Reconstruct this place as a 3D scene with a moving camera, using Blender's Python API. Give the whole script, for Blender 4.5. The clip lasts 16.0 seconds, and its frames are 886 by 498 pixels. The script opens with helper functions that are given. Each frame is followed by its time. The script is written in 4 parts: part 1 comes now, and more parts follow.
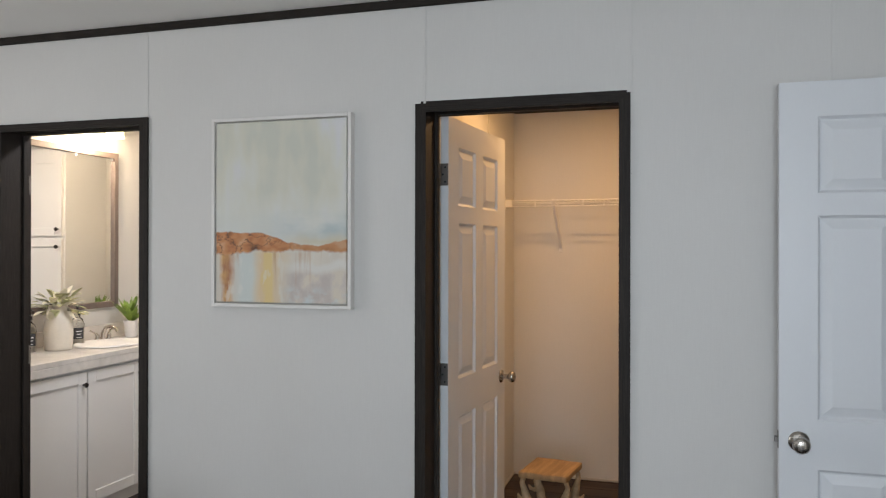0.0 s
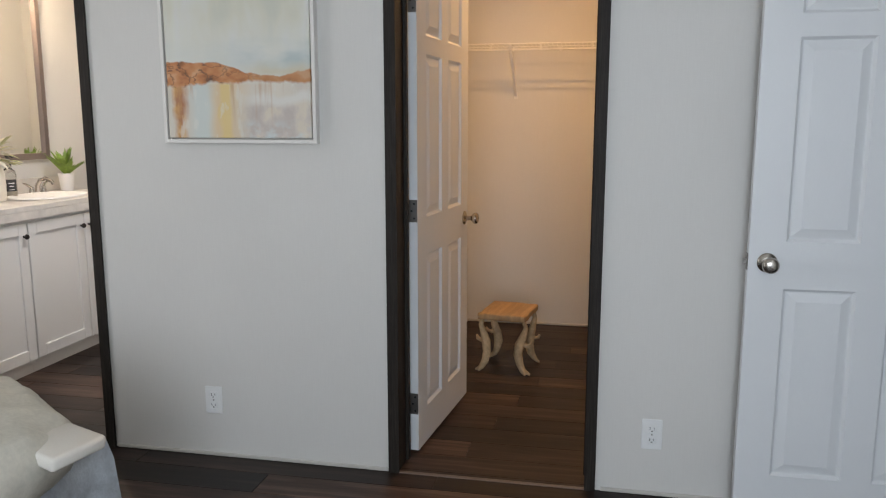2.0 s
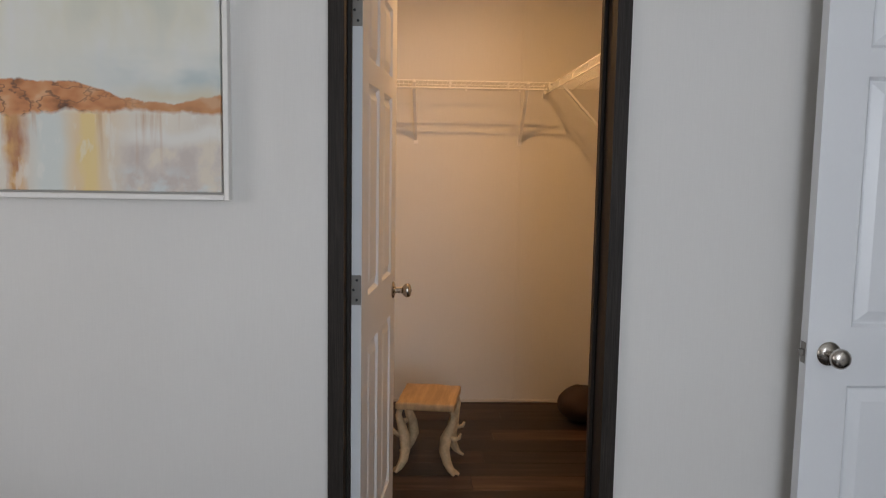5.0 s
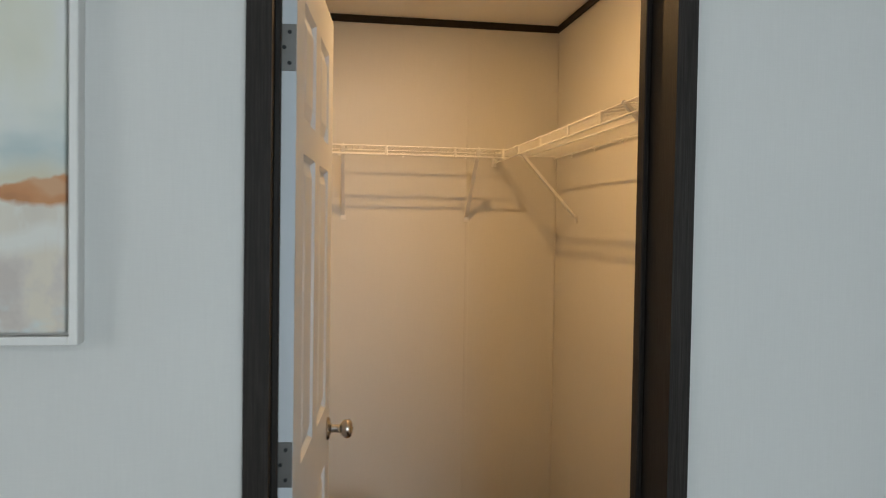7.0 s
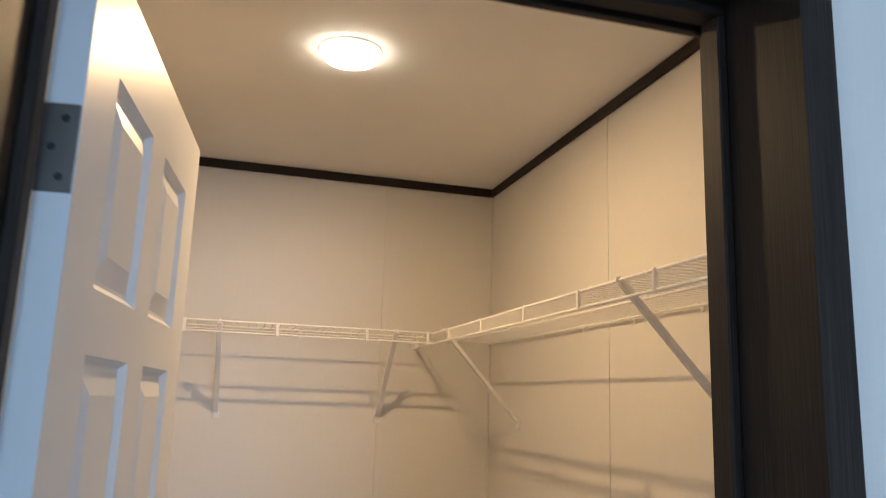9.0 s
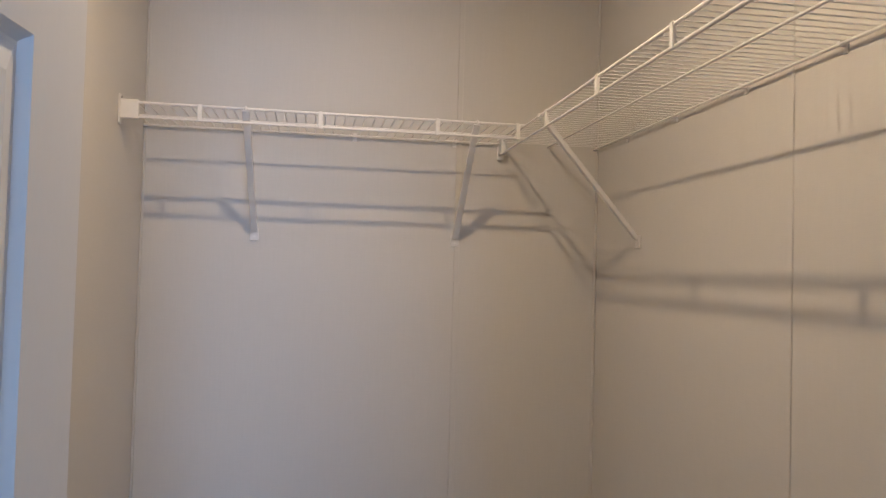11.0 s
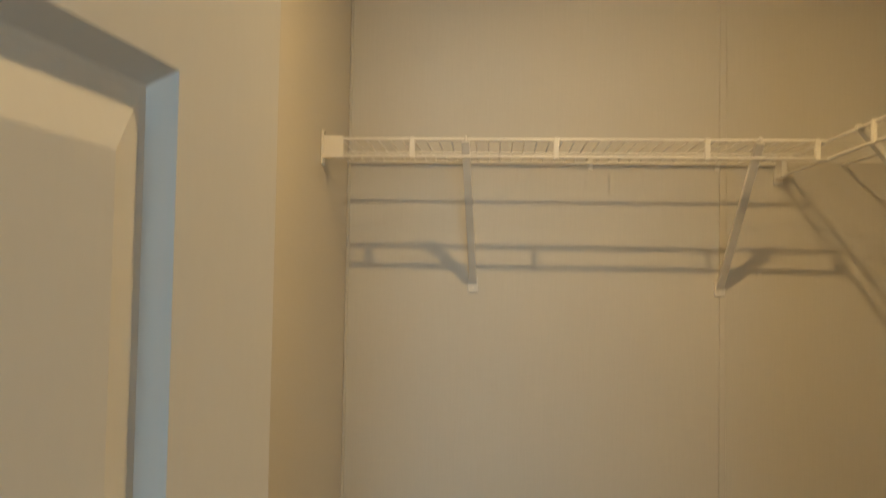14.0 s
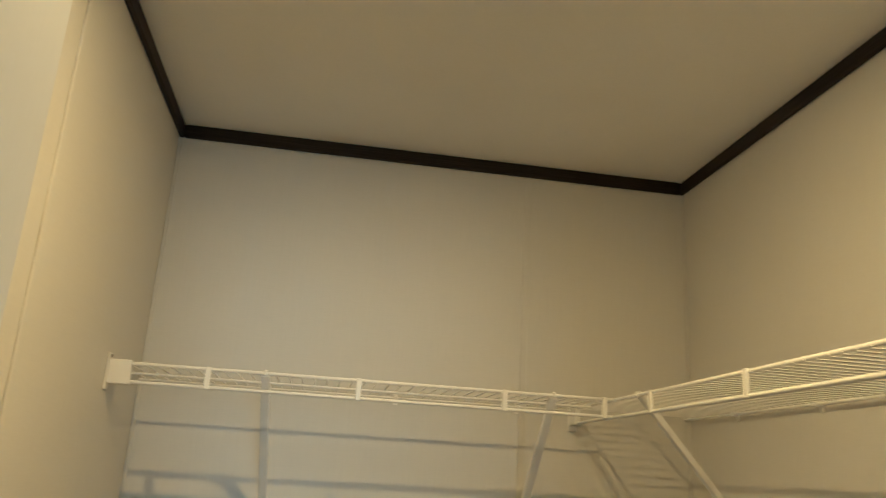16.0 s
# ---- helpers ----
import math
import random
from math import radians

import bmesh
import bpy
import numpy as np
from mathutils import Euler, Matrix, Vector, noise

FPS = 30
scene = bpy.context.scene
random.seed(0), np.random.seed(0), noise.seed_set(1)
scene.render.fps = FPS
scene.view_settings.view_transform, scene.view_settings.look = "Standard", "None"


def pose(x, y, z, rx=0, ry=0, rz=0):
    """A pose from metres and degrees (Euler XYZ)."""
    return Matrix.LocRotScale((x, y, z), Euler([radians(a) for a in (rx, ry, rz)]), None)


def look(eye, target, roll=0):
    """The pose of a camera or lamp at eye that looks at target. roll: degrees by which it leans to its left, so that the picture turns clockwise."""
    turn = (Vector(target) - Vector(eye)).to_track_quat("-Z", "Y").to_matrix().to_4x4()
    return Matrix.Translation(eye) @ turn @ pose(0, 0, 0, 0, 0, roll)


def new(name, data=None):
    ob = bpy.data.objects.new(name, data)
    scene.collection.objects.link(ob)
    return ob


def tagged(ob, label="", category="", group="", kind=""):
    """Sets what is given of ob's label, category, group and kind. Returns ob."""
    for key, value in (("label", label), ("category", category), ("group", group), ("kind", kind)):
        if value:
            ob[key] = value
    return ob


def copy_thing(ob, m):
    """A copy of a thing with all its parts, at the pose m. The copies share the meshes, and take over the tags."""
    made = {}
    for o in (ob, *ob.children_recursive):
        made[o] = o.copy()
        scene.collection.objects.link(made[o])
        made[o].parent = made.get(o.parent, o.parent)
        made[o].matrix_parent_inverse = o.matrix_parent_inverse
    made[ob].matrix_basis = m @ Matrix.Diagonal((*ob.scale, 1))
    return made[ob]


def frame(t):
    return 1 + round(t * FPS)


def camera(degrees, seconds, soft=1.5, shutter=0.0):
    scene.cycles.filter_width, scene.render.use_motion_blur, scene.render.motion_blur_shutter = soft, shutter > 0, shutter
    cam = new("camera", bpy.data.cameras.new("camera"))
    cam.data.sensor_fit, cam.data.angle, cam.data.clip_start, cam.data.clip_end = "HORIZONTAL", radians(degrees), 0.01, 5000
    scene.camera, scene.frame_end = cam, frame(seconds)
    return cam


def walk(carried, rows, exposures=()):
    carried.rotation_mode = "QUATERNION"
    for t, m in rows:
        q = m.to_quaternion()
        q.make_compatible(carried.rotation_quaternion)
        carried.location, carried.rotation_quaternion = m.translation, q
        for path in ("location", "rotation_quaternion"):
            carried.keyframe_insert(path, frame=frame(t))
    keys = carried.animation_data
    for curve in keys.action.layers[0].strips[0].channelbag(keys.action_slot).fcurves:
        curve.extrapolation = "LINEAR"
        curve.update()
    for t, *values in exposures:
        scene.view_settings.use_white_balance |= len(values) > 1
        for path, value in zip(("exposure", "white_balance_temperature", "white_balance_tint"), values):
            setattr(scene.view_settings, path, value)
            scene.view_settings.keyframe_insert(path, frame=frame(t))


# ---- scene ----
cam = camera(59.7, 16.0, 1.05, 0.3)
PATH = [
    (0, (1.173, 0.27, 1.494), (0.602, 2.187, 1.499), 0.1),
    (0.5, (1.211, 0.258, 1.441), (0.563, 2.148, 1.372), 0.1),
    (1, (1.202, 0.274, 1.39), (0.669, 2.188, 1.163), -0.4),
    (1.5, (1.122, 0.268, 1.365), (0.627, 2.187, 1.1), -0.5),
    (2, (1.012, 0.294, 1.349), (0.62, 2.228, 1.023), 0.0),
    (2.5, (0.915, 0.311, 1.331), (0.608, 2.253, 0.966), 0.1),
    (3, (0.844, 0.429, 1.301), (0.499, 2.347, 0.851), 0.2),
    (3.5, (0.785, 0.619, 1.299), (0.434, 2.537, 0.854), 0.1),
    (4, (0.703, 0.732, 1.31), (0.384, 2.661, 0.889), 0.5),
    (4.5, (0.572, 0.86, 1.35), (0.448, 2.831, 1.036), 0.7),
    (4.7, (0.53, 0.904, 1.354), (0.519, 2.886, 1.086), 1.0),
    (6.8, (0.370, 1.646, 1.461), (0.604, 3.63, 1.395), 0.6),
    (7, (0.371, 1.717, 1.463), (0.679, 3.692, 1.407), 0.9),
    (7.5, (0.401, 1.915, 1.526), (0.76, 3.882, 1.574), 1.4),
    (8, (0.409, 2.073, 1.578), (0.767, 4.018, 1.881), 2.3),
    (8.5, (0.399, 2.277, 1.617), (0.851, 4.176, 2.049), 2.3),
    (9, (0.468, 2.436, 1.572), (0.995, 4.326, 1.963), 2.0),
    (9.5, (0.582, 2.62, 1.536), (1.074, 4.532, 1.858), 1.6),
    (10, (0.622, 2.731, 1.491), (1.041, 4.67, 1.745), 1.0),
    (10.2, (0.617, 2.822, 1.471), (1.066, 4.761, 1.662), 0.6),
    (12.3, (0.661, 3.292, 1.347), (0.67, 5.292, 1.35), 2.2),
    (12.5, (0.641, 3.322, 1.343), (0.62, 5.322, 1.328), 2.1),
    (13, (0.596, 3.379, 1.362), (0.427, 5.371, 1.323), 2.0),
    (13.5, (0.56, 3.432, 1.403), (0.367, 5.423, 1.374), 1.3),
    (14, (0.523, 3.493, 1.519), (0.381, 5.486, 1.6), 1.0),
    (14.5, (0.494, 3.525, 1.589), (0.455, 5.488, 1.972), 2.0),
    (15, (0.525, 3.559, 1.646), (0.508, 5.5, 2.13), 2.5),
    (15.5, (0.561, 3.553, 1.674), (0.606, 5.48, 2.208), 3.7),
    (16, (0.565, 3.493, 1.642), (0.84, 5.395, 2.199), 3.5),
]
EXPOSURES = [(0.0, -0.08, 6150, 12), (2.0, 0.05, 6150, 12), (3.0, 0.08, 6200, 13), (4.5, -0.1, 6300, 16), (7.0, 0.0, 5900, 4), (8.0, 0.14, 5750, 2), (8.5, 0.26, 5200, 3), (9.2, 0.14, 4700, 6), (10.0, 0.02, 4100, 8), (12.5, -0.1, 4950, 2), (13.2, -0.18, 5650, -1), (14.0, -0.26, 5400, -9), (15.0, -0.34, 4950, -14), (16.0, -0.18, 4750, -15)]
walk(cam, [(t, look(eye, target, roll)) for t, eye, target, roll in PATH], EXPOSURES)

# ---------------------------------------------------------------- light
world = bpy.data.worlds.new("world")
scene.world = world
world.use_nodes = True
wn = world.node_tree
sky = wn.nodes.new("ShaderNodeTexSky")
sky.sky_type, sky.sun_disc = "NISHITA", False
sky.sun_elevation, sky.sun_rotation = radians(48), radians(120)
wn.links.new(sky.outputs[0], wn.nodes["Background"].inputs[0])
wn.nodes["Background"].inputs[1].default_value = 0.1


def area_lamp(name, m, power, colour, shape, size, size_y=None, spread=180):
    data = bpy.data.lights.new(name, "AREA")
    data.energy, data.color, data.shape, data.size = power, colour, shape, size
    data.spread = radians(spread)
    if size_y:
        data.size_y = size_y
    ob = new(name, data)
    ob.matrix_world = m
    return ob


sun_data = bpy.data.lights.new("sun", "SUN")
sun_data.energy, sun_data.angle, sun_data.color = 3.0, radians(0.5), (1.0, 0.95, 0.88)
new("sun", sun_data).matrix_world = look((8, 3, 9), (0, 1, 0))

# daylight that comes in through the two bedroom windows
WIN_X = 1.20
area_lamp("window_daylight", look((WIN_X, -1.55, 1.45), (WIN_X, 3.0, 1.35)), 64, (0.87, 0.95, 1.0), "RECTANGLE", 1.4, 1.2)
area_lamp("window_daylight_west", look((-3.0, 1.1, 1.45), (0, 1.5, 1.2)), 22, (1.0, 0.97, 0.93), "RECTANGLE", 1.2, 1.2)
# recessed lamp in the closet ceiling and the lamp over the bathroom mirror
LAMP_COLOUR = (1.0, 0.53, 0.18)
area_lamp("closet_lamp_light", look((0.718, 4.28, 2.416), (0.718, 4.28, 0)), 13.2, LAMP_COLOUR, "DISK", 0.04)
vanity = bpy.data.lights.new("vanity_lamp_light", "POINT")
vanity.energy, vanity.color, vanity.shadow_soft_size = 23.0, (1.0, 0.76, 0.50), 0.05
new("vanity_lamp_light", vanity).location = (-2.33, 4.36, 2.20)
# added fill light that brightens the bathroom, from no known lamp
area_lamp("bath_fill_light", look((-1.05, 3.70, 2.42), (-1.05, 3.70, 0)), 22, (1.0, 0.96, 0.93), "DISK", 0.2)


# ---------------------------------------------------------------- materials
def nodes_of(name):
    m = bpy.data.materials.new(name)
    m.use_nodes = True
    return m, m.node_tree, m.node_tree.nodes["Principled BSDF"]


def add_node(nt, kind, **values):
    n = nt.nodes.new(kind)
    for k, v in values.items():
        n.inputs[k].default_value = v
    return n


def coords(nt, scale=(1, 1, 1)):
    tc = nt.nodes.new("ShaderNodeTexCoord")
    mp = add_node(nt, "ShaderNodeMapping", Scale=scale)
    nt.links.new(tc.outputs["Object"], mp.inputs["Vector"])
    return mp.outputs[0]


def ramp(nt, fac, stops):
    r = nt.nodes.new("ShaderNodeValToRGB")
    el = r.color_ramp.elements
    while len(el) < len(stops):
        el.new(0.5)
    for e, (p, c) in zip(el, stops):
        e.position, e.color = p, (*c, 1)
    nt.links.new(fac, r.inputs[0])
    return r.outputs[0]


def mix(nt, fac, a, b, mode="MIX"):
    n = nt.nodes.new("ShaderNodeMix")
    n.data_type, n.blend_type = "RGBA", mode
    for sock, v in ((n.inputs[0], fac), (n.inputs[6], a), (n.inputs[7], b)):
        if isinstance(v, (int, float)):
            sock.default_value = v
        elif isinstance(v, tuple):
            sock.default_value = (*v, 1)
        else:
            nt.links.new(v, sock)
    return n.outputs[2]


def noise_tex(nt, vec, scale, detail=4, rough=0.55):
    n = add_node(nt, "ShaderNodeTexNoise", Scale=scale, Detail=detail, Roughness=rough)
    nt.links.new(vec, n.inputs["Vector"])
    return n.outputs["Fac"]


def bump(nt, bsdf, height, strength, distance=0.002):
    b = add_node(nt, "ShaderNodeBump", Strength=strength, Distance=distance)
    nt.links.new(height, b.inputs["Height"])
    nt.links.new(b.outputs[0], bsdf.inputs["Normal"])


def plain(name, colour, rough=0.5, metal=0.0, var=0.08, big=2.0, fine=60.0, bumps=0.15, stretch=(1, 1, 1), distance=0.001):
    """A surface with broad mottling, fine grain and slight relief."""
    m, nt, b = nodes_of(name)
    v = coords(nt, stretch)
    n1, n2 = noise_tex(nt, v, big), noise_tex(nt, v, fine)
    lo = tuple(c * (1 - var) for c in colour)
    hi = tuple(min(1, c * (1 + var)) for c in colour)
    c1 = ramp(nt, n1, [(0.3, lo), (0.7, hi)])
    c2 = ramp(nt, n2, [(0.3, (1 - var * 0.7,) * 3), (0.7, (1, 1, 1))])
    nt.links.new(mix(nt, 1.0, c1, c2, "MULTIPLY"), b.inputs["Base Color"])
    b.inputs["Roughness"].default_value, b.inputs["Metallic"].default_value = rough, metal
    if bumps:
        bump(nt, b, n2, bumps, distance)
    return m


def linen_wall(name, colour):
    """Vinyl covered wall board with a fine woven print."""
    m, nt, b = nodes_of(name)
    weft = noise_tex(nt, coords(nt, (30, 30, 520)), 1.0, 3)
    warp = noise_tex(nt, coords(nt, (420, 420, 16)), 1.0, 3)
    broad = noise_tex(nt, coords(nt), 1.3, 3)
    base = ramp(nt, broad, [(0.3, tuple(c * 0.965 for c in colour)), (0.7, tuple(c * 1.02 for c in colour))])
    w = ramp(nt, weft, [(0.3, (0.972, 0.972, 0.972)), (0.7, (1, 1, 1))])
    p = ramp(nt, warp, [(0.3, (0.972, 0.972, 0.968)), (0.7, (1, 1, 1))])
    nt.links.new(mix(nt, 1.0, mix(nt, 1.0, base, w, "MULTIPLY"), p, "MULTIPLY"), b.inputs["Base Color"])
    b.inputs["Roughness"].default_value = 0.55
    bump(nt, b, weft, 0.05, 0.0005)
    return m


def dark_wood(name, stretch):
    """Charcoal brown laminate with grain along one axis."""
    m, nt, b = nodes_of(name)
    g1 = noise_tex(nt, coords(nt, stretch), 1.0, 6, 0.65)
    g2 = noise_tex(nt, coords(nt, tuple(s * 3.5 for s in stretch)), 1.0, 4)
    c = ramp(nt, g1, [(0.28, (0.016, 0.0125, 0.010)), (0.5, (0.029, 0.0235, 0.0195)), (0.72, (0.052, 0.043, 0.036))])
    f = ramp(nt, g2, [(0.3, (0.72, 0.72, 0.72)), (0.7, (1.0, 1.0, 1.0))])
    nt.links.new(mix(nt, 1.0, c, f, "MULTIPLY"), b.inputs["Base Color"])
    b.inputs["Roughness"].default_value = 0.55
    b.inputs["Specular IOR Level"].default_value = 0.16
    bump(nt, b, g2, 0.25, 0.0005)
    return m


def plank_material():
    m, nt, b = nodes_of("floor_planks")
    info = nt.nodes.new("ShaderNodeObjectInfo")
    tc = nt.nodes.new("ShaderNodeTexCoord")
    off = nt.nodes.new("ShaderNodeVectorMath")
    off.operation = "MULTIPLY_ADD"
    nt.links.new(info.outputs["Random"], off.inputs[0])
    off.inputs[1].default_value = (37.0, 19.0, 5.0)
    nt.links.new(tc.outputs["Object"], off.inputs[2])
    mp = add_node(nt, "ShaderNodeMapping", Scale=(2.2, 26, 20))
    nt.links.new(off.outputs[0], mp.inputs["Vector"])
    mp2 = add_node(nt, "ShaderNodeMapping", Scale=(9, 150, 60))
    nt.links.new(off.outputs[0], mp2.inputs["Vector"])
    g = noise_tex(nt, mp.outputs[0], 1.0, 6, 0.6)
    f = noise_tex(nt, mp2.outputs[0], 1.0, 4)
    grain = ramp(nt, g, [(0.25, (0.015, 0.009, 0.007)), (0.5, (0.046, 0.029, 0.022)), (0.75, (0.115, 0.078, 0.060))])
    tone = ramp(nt, info.outputs["Random"], [(0.0, (0.26, 0.25, 0.25)), (0.45, (0.66, 0.62, 0.60)), (0.75, (1.0, 0.92, 0.88)), (1.0, (1.9, 1.7, 1.55))])
    fine = ramp(nt, f, [(0.3, (0.75, 0.75, 0.75)), (0.7, (1, 1, 1))])
    c = mix(nt, 1.0, mix(nt, 1.0, grain, tone, "MULTIPLY"), fine, "MULTIPLY")
    nt.links.new(c, b.inputs["Base Color"])
    b.inputs["Roughness"].default_value = 0.45
    b.inputs["Specular IOR Level"].default_value = 0.28
    bump(nt, b, f, 0.2, 0.0008)
    return m


def painting_material(w, h):
    """An abstract landscape: pale sky, rust ridge, washed blue, ochre and lilac below."""
    m, nt, b = nodes_of("painting")
    tc = nt.nodes.new("ShaderNodeTexCoord")
    mp = add_node(nt, "ShaderNodeMapping", Scale=(1 / w, 1, 1 / h))
    nt.links.new(tc.outputs["Object"], mp.inputs["Vector"])
    uv = mp.outputs[0]
    sep = nt.nodes.new("ShaderNodeSeparateXYZ")
    nt.links.new(uv, sep.inputs[0])
    U, V = sep.outputs[0], sep.outputs[2]

    def math_node(op, a, c=0.0, clamp=False):
        n = nt.nodes.new("ShaderNodeMath")
        n.operation, n.use_clamp = op, clamp
        for i, s in enumerate((a, c)):
            if isinstance(s, (int, float)):
                n.inputs[i].default_value = s
            else:
                nt.links.new(s, n.inputs[i])
        return n.outputs[0]

    def stretched(scale, sx, sz, detail=4):
        q = add_node(nt, "ShaderNodeMapping", Scale=(sx, 1, sz))
        nt.links.new(uv, q.inputs["Vector"])
        return noise_tex(nt, q.outputs[0], scale, detail)

    def band(value, lo, hi):
        return math_node("DIVIDE", math_node("SUBTRACT", value, lo), hi - lo, True)

    n_u, n_v = stretched(2.2, 1.0, 1.0, 3), stretched(3.1, 1.3, 0.8, 3)
    UW = math_node("ADD", U, math_node("MULTIPLY", math_node("SUBTRACT", n_u, 0.5), 0.16))
    VW = math_node("ADD", V, math_node("MULTIPLY", math_node("SUBTRACT", n_v, 0.5), 0.10))
    # sky: soft broad brushing in cream, pale green, white and lilac
    sky_c = ramp(nt, stretched(2.2, 1.6, 0.8, 3), [(0.36, (0.62, 0.62, 0.53)), (0.46, (0.68, 0.66, 0.55)), (0.54, (0.70, 0.69, 0.61)), (0.64, (0.71, 0.70, 0.69))])
    sky_c = mix(nt, math_node("MULTIPLY", band(VW, 0.60, 0.44), 0.7), sky_c, (0.71, 0.71, 0.66))
    cloud = stretched(3.0, 0.8, 2.4, 3)
    wisp = math_node("MULTIPLY", band(VW, 0.51, 0.43), math_node("MULTIPLY", band(VW, 0.32, 0.40), band(cloud, 0.36, 0.62)))
    wisp = math_node("MULTIPLY", wisp, math_node("ADD", math_node("MULTIPLY", band(UW, 0.25, 0.9), 0.75), 0.15))
    sky_c = mix(nt, wisp, sky_c, (0.46, 0.53, 0.52))
    tan_band = math_node("MULTIPLY", math_node("MULTIPLY", band(VW, 0.40, 0.34), band(UW, 0.45, 0.75)), band(stretched(4, 1, 2, 2), 0.4, 0.62))
    sky_c = mix(nt, math_node("MULTIPLY", tan_band, 0.7), sky_c, (0.60, 0.52, 0.33))
    # ground: soft washes of rust, pale blue, peach, ochre and lilac
    low_c = ramp(nt, stretched(3.0, 1.4, 0.6, 4), [(0.35, (0.64, 0.58, 0.50)), (0.65, (0.72, 0.66, 0.56))])
    low_c = mix(nt, math_node("MULTIPLY", math_node("MULTIPLY", band(UW, 0.12, 0.20), band(UW, 0.36, 0.26)), 0.75), low_c, (0.60, 0.66, 0.64))
    low_c = mix(nt, math_node("MULTIPLY", math_node("MULTIPLY", band(UW, 0.28, 0.36), band(UW, 0.60, 0.42)), 0.75), low_c, (0.72, 0.52, 0.28))
    streak = math_node("ADD", U, math_node("MULTIPLY", math_node("SUBTRACT", stretched(9.0, 1.0, 0.5, 4), 0.5), 0.14))
    rust = math_node("MULTIPLY", math_node("MULTIPLY", band(streak, 0.03, 0.065), band(streak, 0.15, 0.10)), 0.9)
    low_c = mix(nt, rust, low_c, ramp(nt, stretched(14.0, 1.0, 0.6, 4), [(0.4, (0.40, 0.15, 0.05)), (0.6, (0.66, 0.36, 0.10))]))
    low_c = mix(nt, math_node("MULTIPLY", math_node("MULTIPLY", band(streak, 0.37, 0.40), band(streak, 0.47, 0.43)), 0.7), low_c, (0.76, 0.58, 0.22))
    low_c = mix(nt, math_node("MULTIPLY", band(stretched(11.0, 1.5, 0.7, 4), 0.56, 0.64), 0.5), low_c, (0.74, 0.72, 0.66))
    low_c = mix(nt, math_node("MULTIPLY", math_node("MULTIPLY", band(UW, 0.50, 0.62), band(VW, 0.21, 0.16)), 0.7), low_c, ramp(nt, stretched(9.0, 1.0, 1.0, 4), [(0.40, (0.50, 0.43, 0.40)), (0.52, (0.60, 0.53, 0.48)), (0.62, (0.70, 0.62, 0.50))]))
    low_c = mix(nt, math_node("MULTIPLY", math_node("MULTIPLY", band(UW, 0.50, 0.60), band(VW, 0.10, 0.04)), math_node("MULTIPLY", band(stretched(8.0, 1.0, 1.4, 4), 0.42, 0.56), 0.85)), low_c, (0.62, 0.67, 0.66))
    low_c = mix(nt, math_node("MULTIPLY", math_node("MULTIPLY", band(VW, 0.165, 0.195), band(VW, 0.24, 0.215)), band(UW, 0.5, 0.66)), low_c, (0.73, 0.70, 0.64))
    drip = math_node("MULTIPLY", band(stretched(7.0, 2.6, 0.22, 3), 0.57, 0.68), band(V, 0.04, 0.26))
    low_c = mix(nt, math_node("MULTIPLY", drip, 0.55), low_c, (0.50, 0.27, 0.12))
    # the ridge: its crest falls to one side, its foot is uneven
    rag = math_node("MULTIPLY", math_node("SUBTRACT", stretched(22.0, 1.0, 1.0, 3), 0.5), 0.025)
    wob = stretched(4.0, 1.2, 0.6, 2)
    crest = math_node("ADD", math_node("SUBTRACT", 0.386, math_node("MULTIPLY", band(U, 0.36, 0.66), 0.072)), math_node("MULTIPLY", math_node("SUBTRACT", wob, 0.5), 0.06))
    crest = math_node("ADD", math_node("ADD", crest, rag), math_node("MULTIPLY", band(U, 0.80, 1.0), 0.028))
    foot = math_node("ADD", math_node("ADD", 0.268, math_node("MULTIPLY", band(U, 0.30, 0.55), 0.016)), math_node("MULTIPLY", math_node("SUBTRACT", stretched(5.0, 1.0, 0.2, 3), 0.5), 0.075))
    foot = math_node("SUBTRACT", foot, rag)
    above, below = band(math_node("SUBTRACT", V, foot), -0.006, 0.008), band(math_node("SUBTRACT", crest, V), -0.003, 0.004)
    rock = ramp(nt, stretched(6.0, 1.0, 1.8, 2.5), [(0.32, (0.10, 0.05, 0.03)), (0.38, (0.33, 0.13, 0.05)), (0.46, (0.52, 0.21, 0.08)), (0.56, (0.60, 0.29, 0.13)), (0.64, (0.66, 0.42, 0.26))])
    rock = mix(nt, math_node("MULTIPLY", band(U, 0.45, 0.75), 0.5), rock, (0.50, 0.25, 0.11))
    vein = math_node("ABSOLUTE", math_node("SUBTRACT", stretched(7.0, 1.0, 2.2, 3), 0.5))
    vein = math_node("MULTIPLY", band(vein, 0.022, 0.006), band(U, 0.75, 0.25))
    rock = mix(nt, math_node("MULTIPLY", vein, 0.75), rock, (0.13, 0.07, 0.045))
    picture = mix(nt, band(V, 0.27, 0.30), low_c, sky_c)
    picture = mix(nt, math_node("MULTIPLY", above, below), picture, rock)
    nt.links.new(picture, b.inputs["Base Color"])
    b.inputs["Roughness"].default_value = 0.6
    bump(nt, b, stretched(60, 1, 1), 0.2, 0.001)
    return m


def glowing(name, colour, strength):
    m, nt, b = nodes_of(name)
    b.inputs["Base Color"].default_value = (0.9, 0.9, 0.88, 1)
    b.inputs["Emission Color"].default_value = (*colour, 1)
    b.inputs["Emission Strength"].default_value = strength
    return m


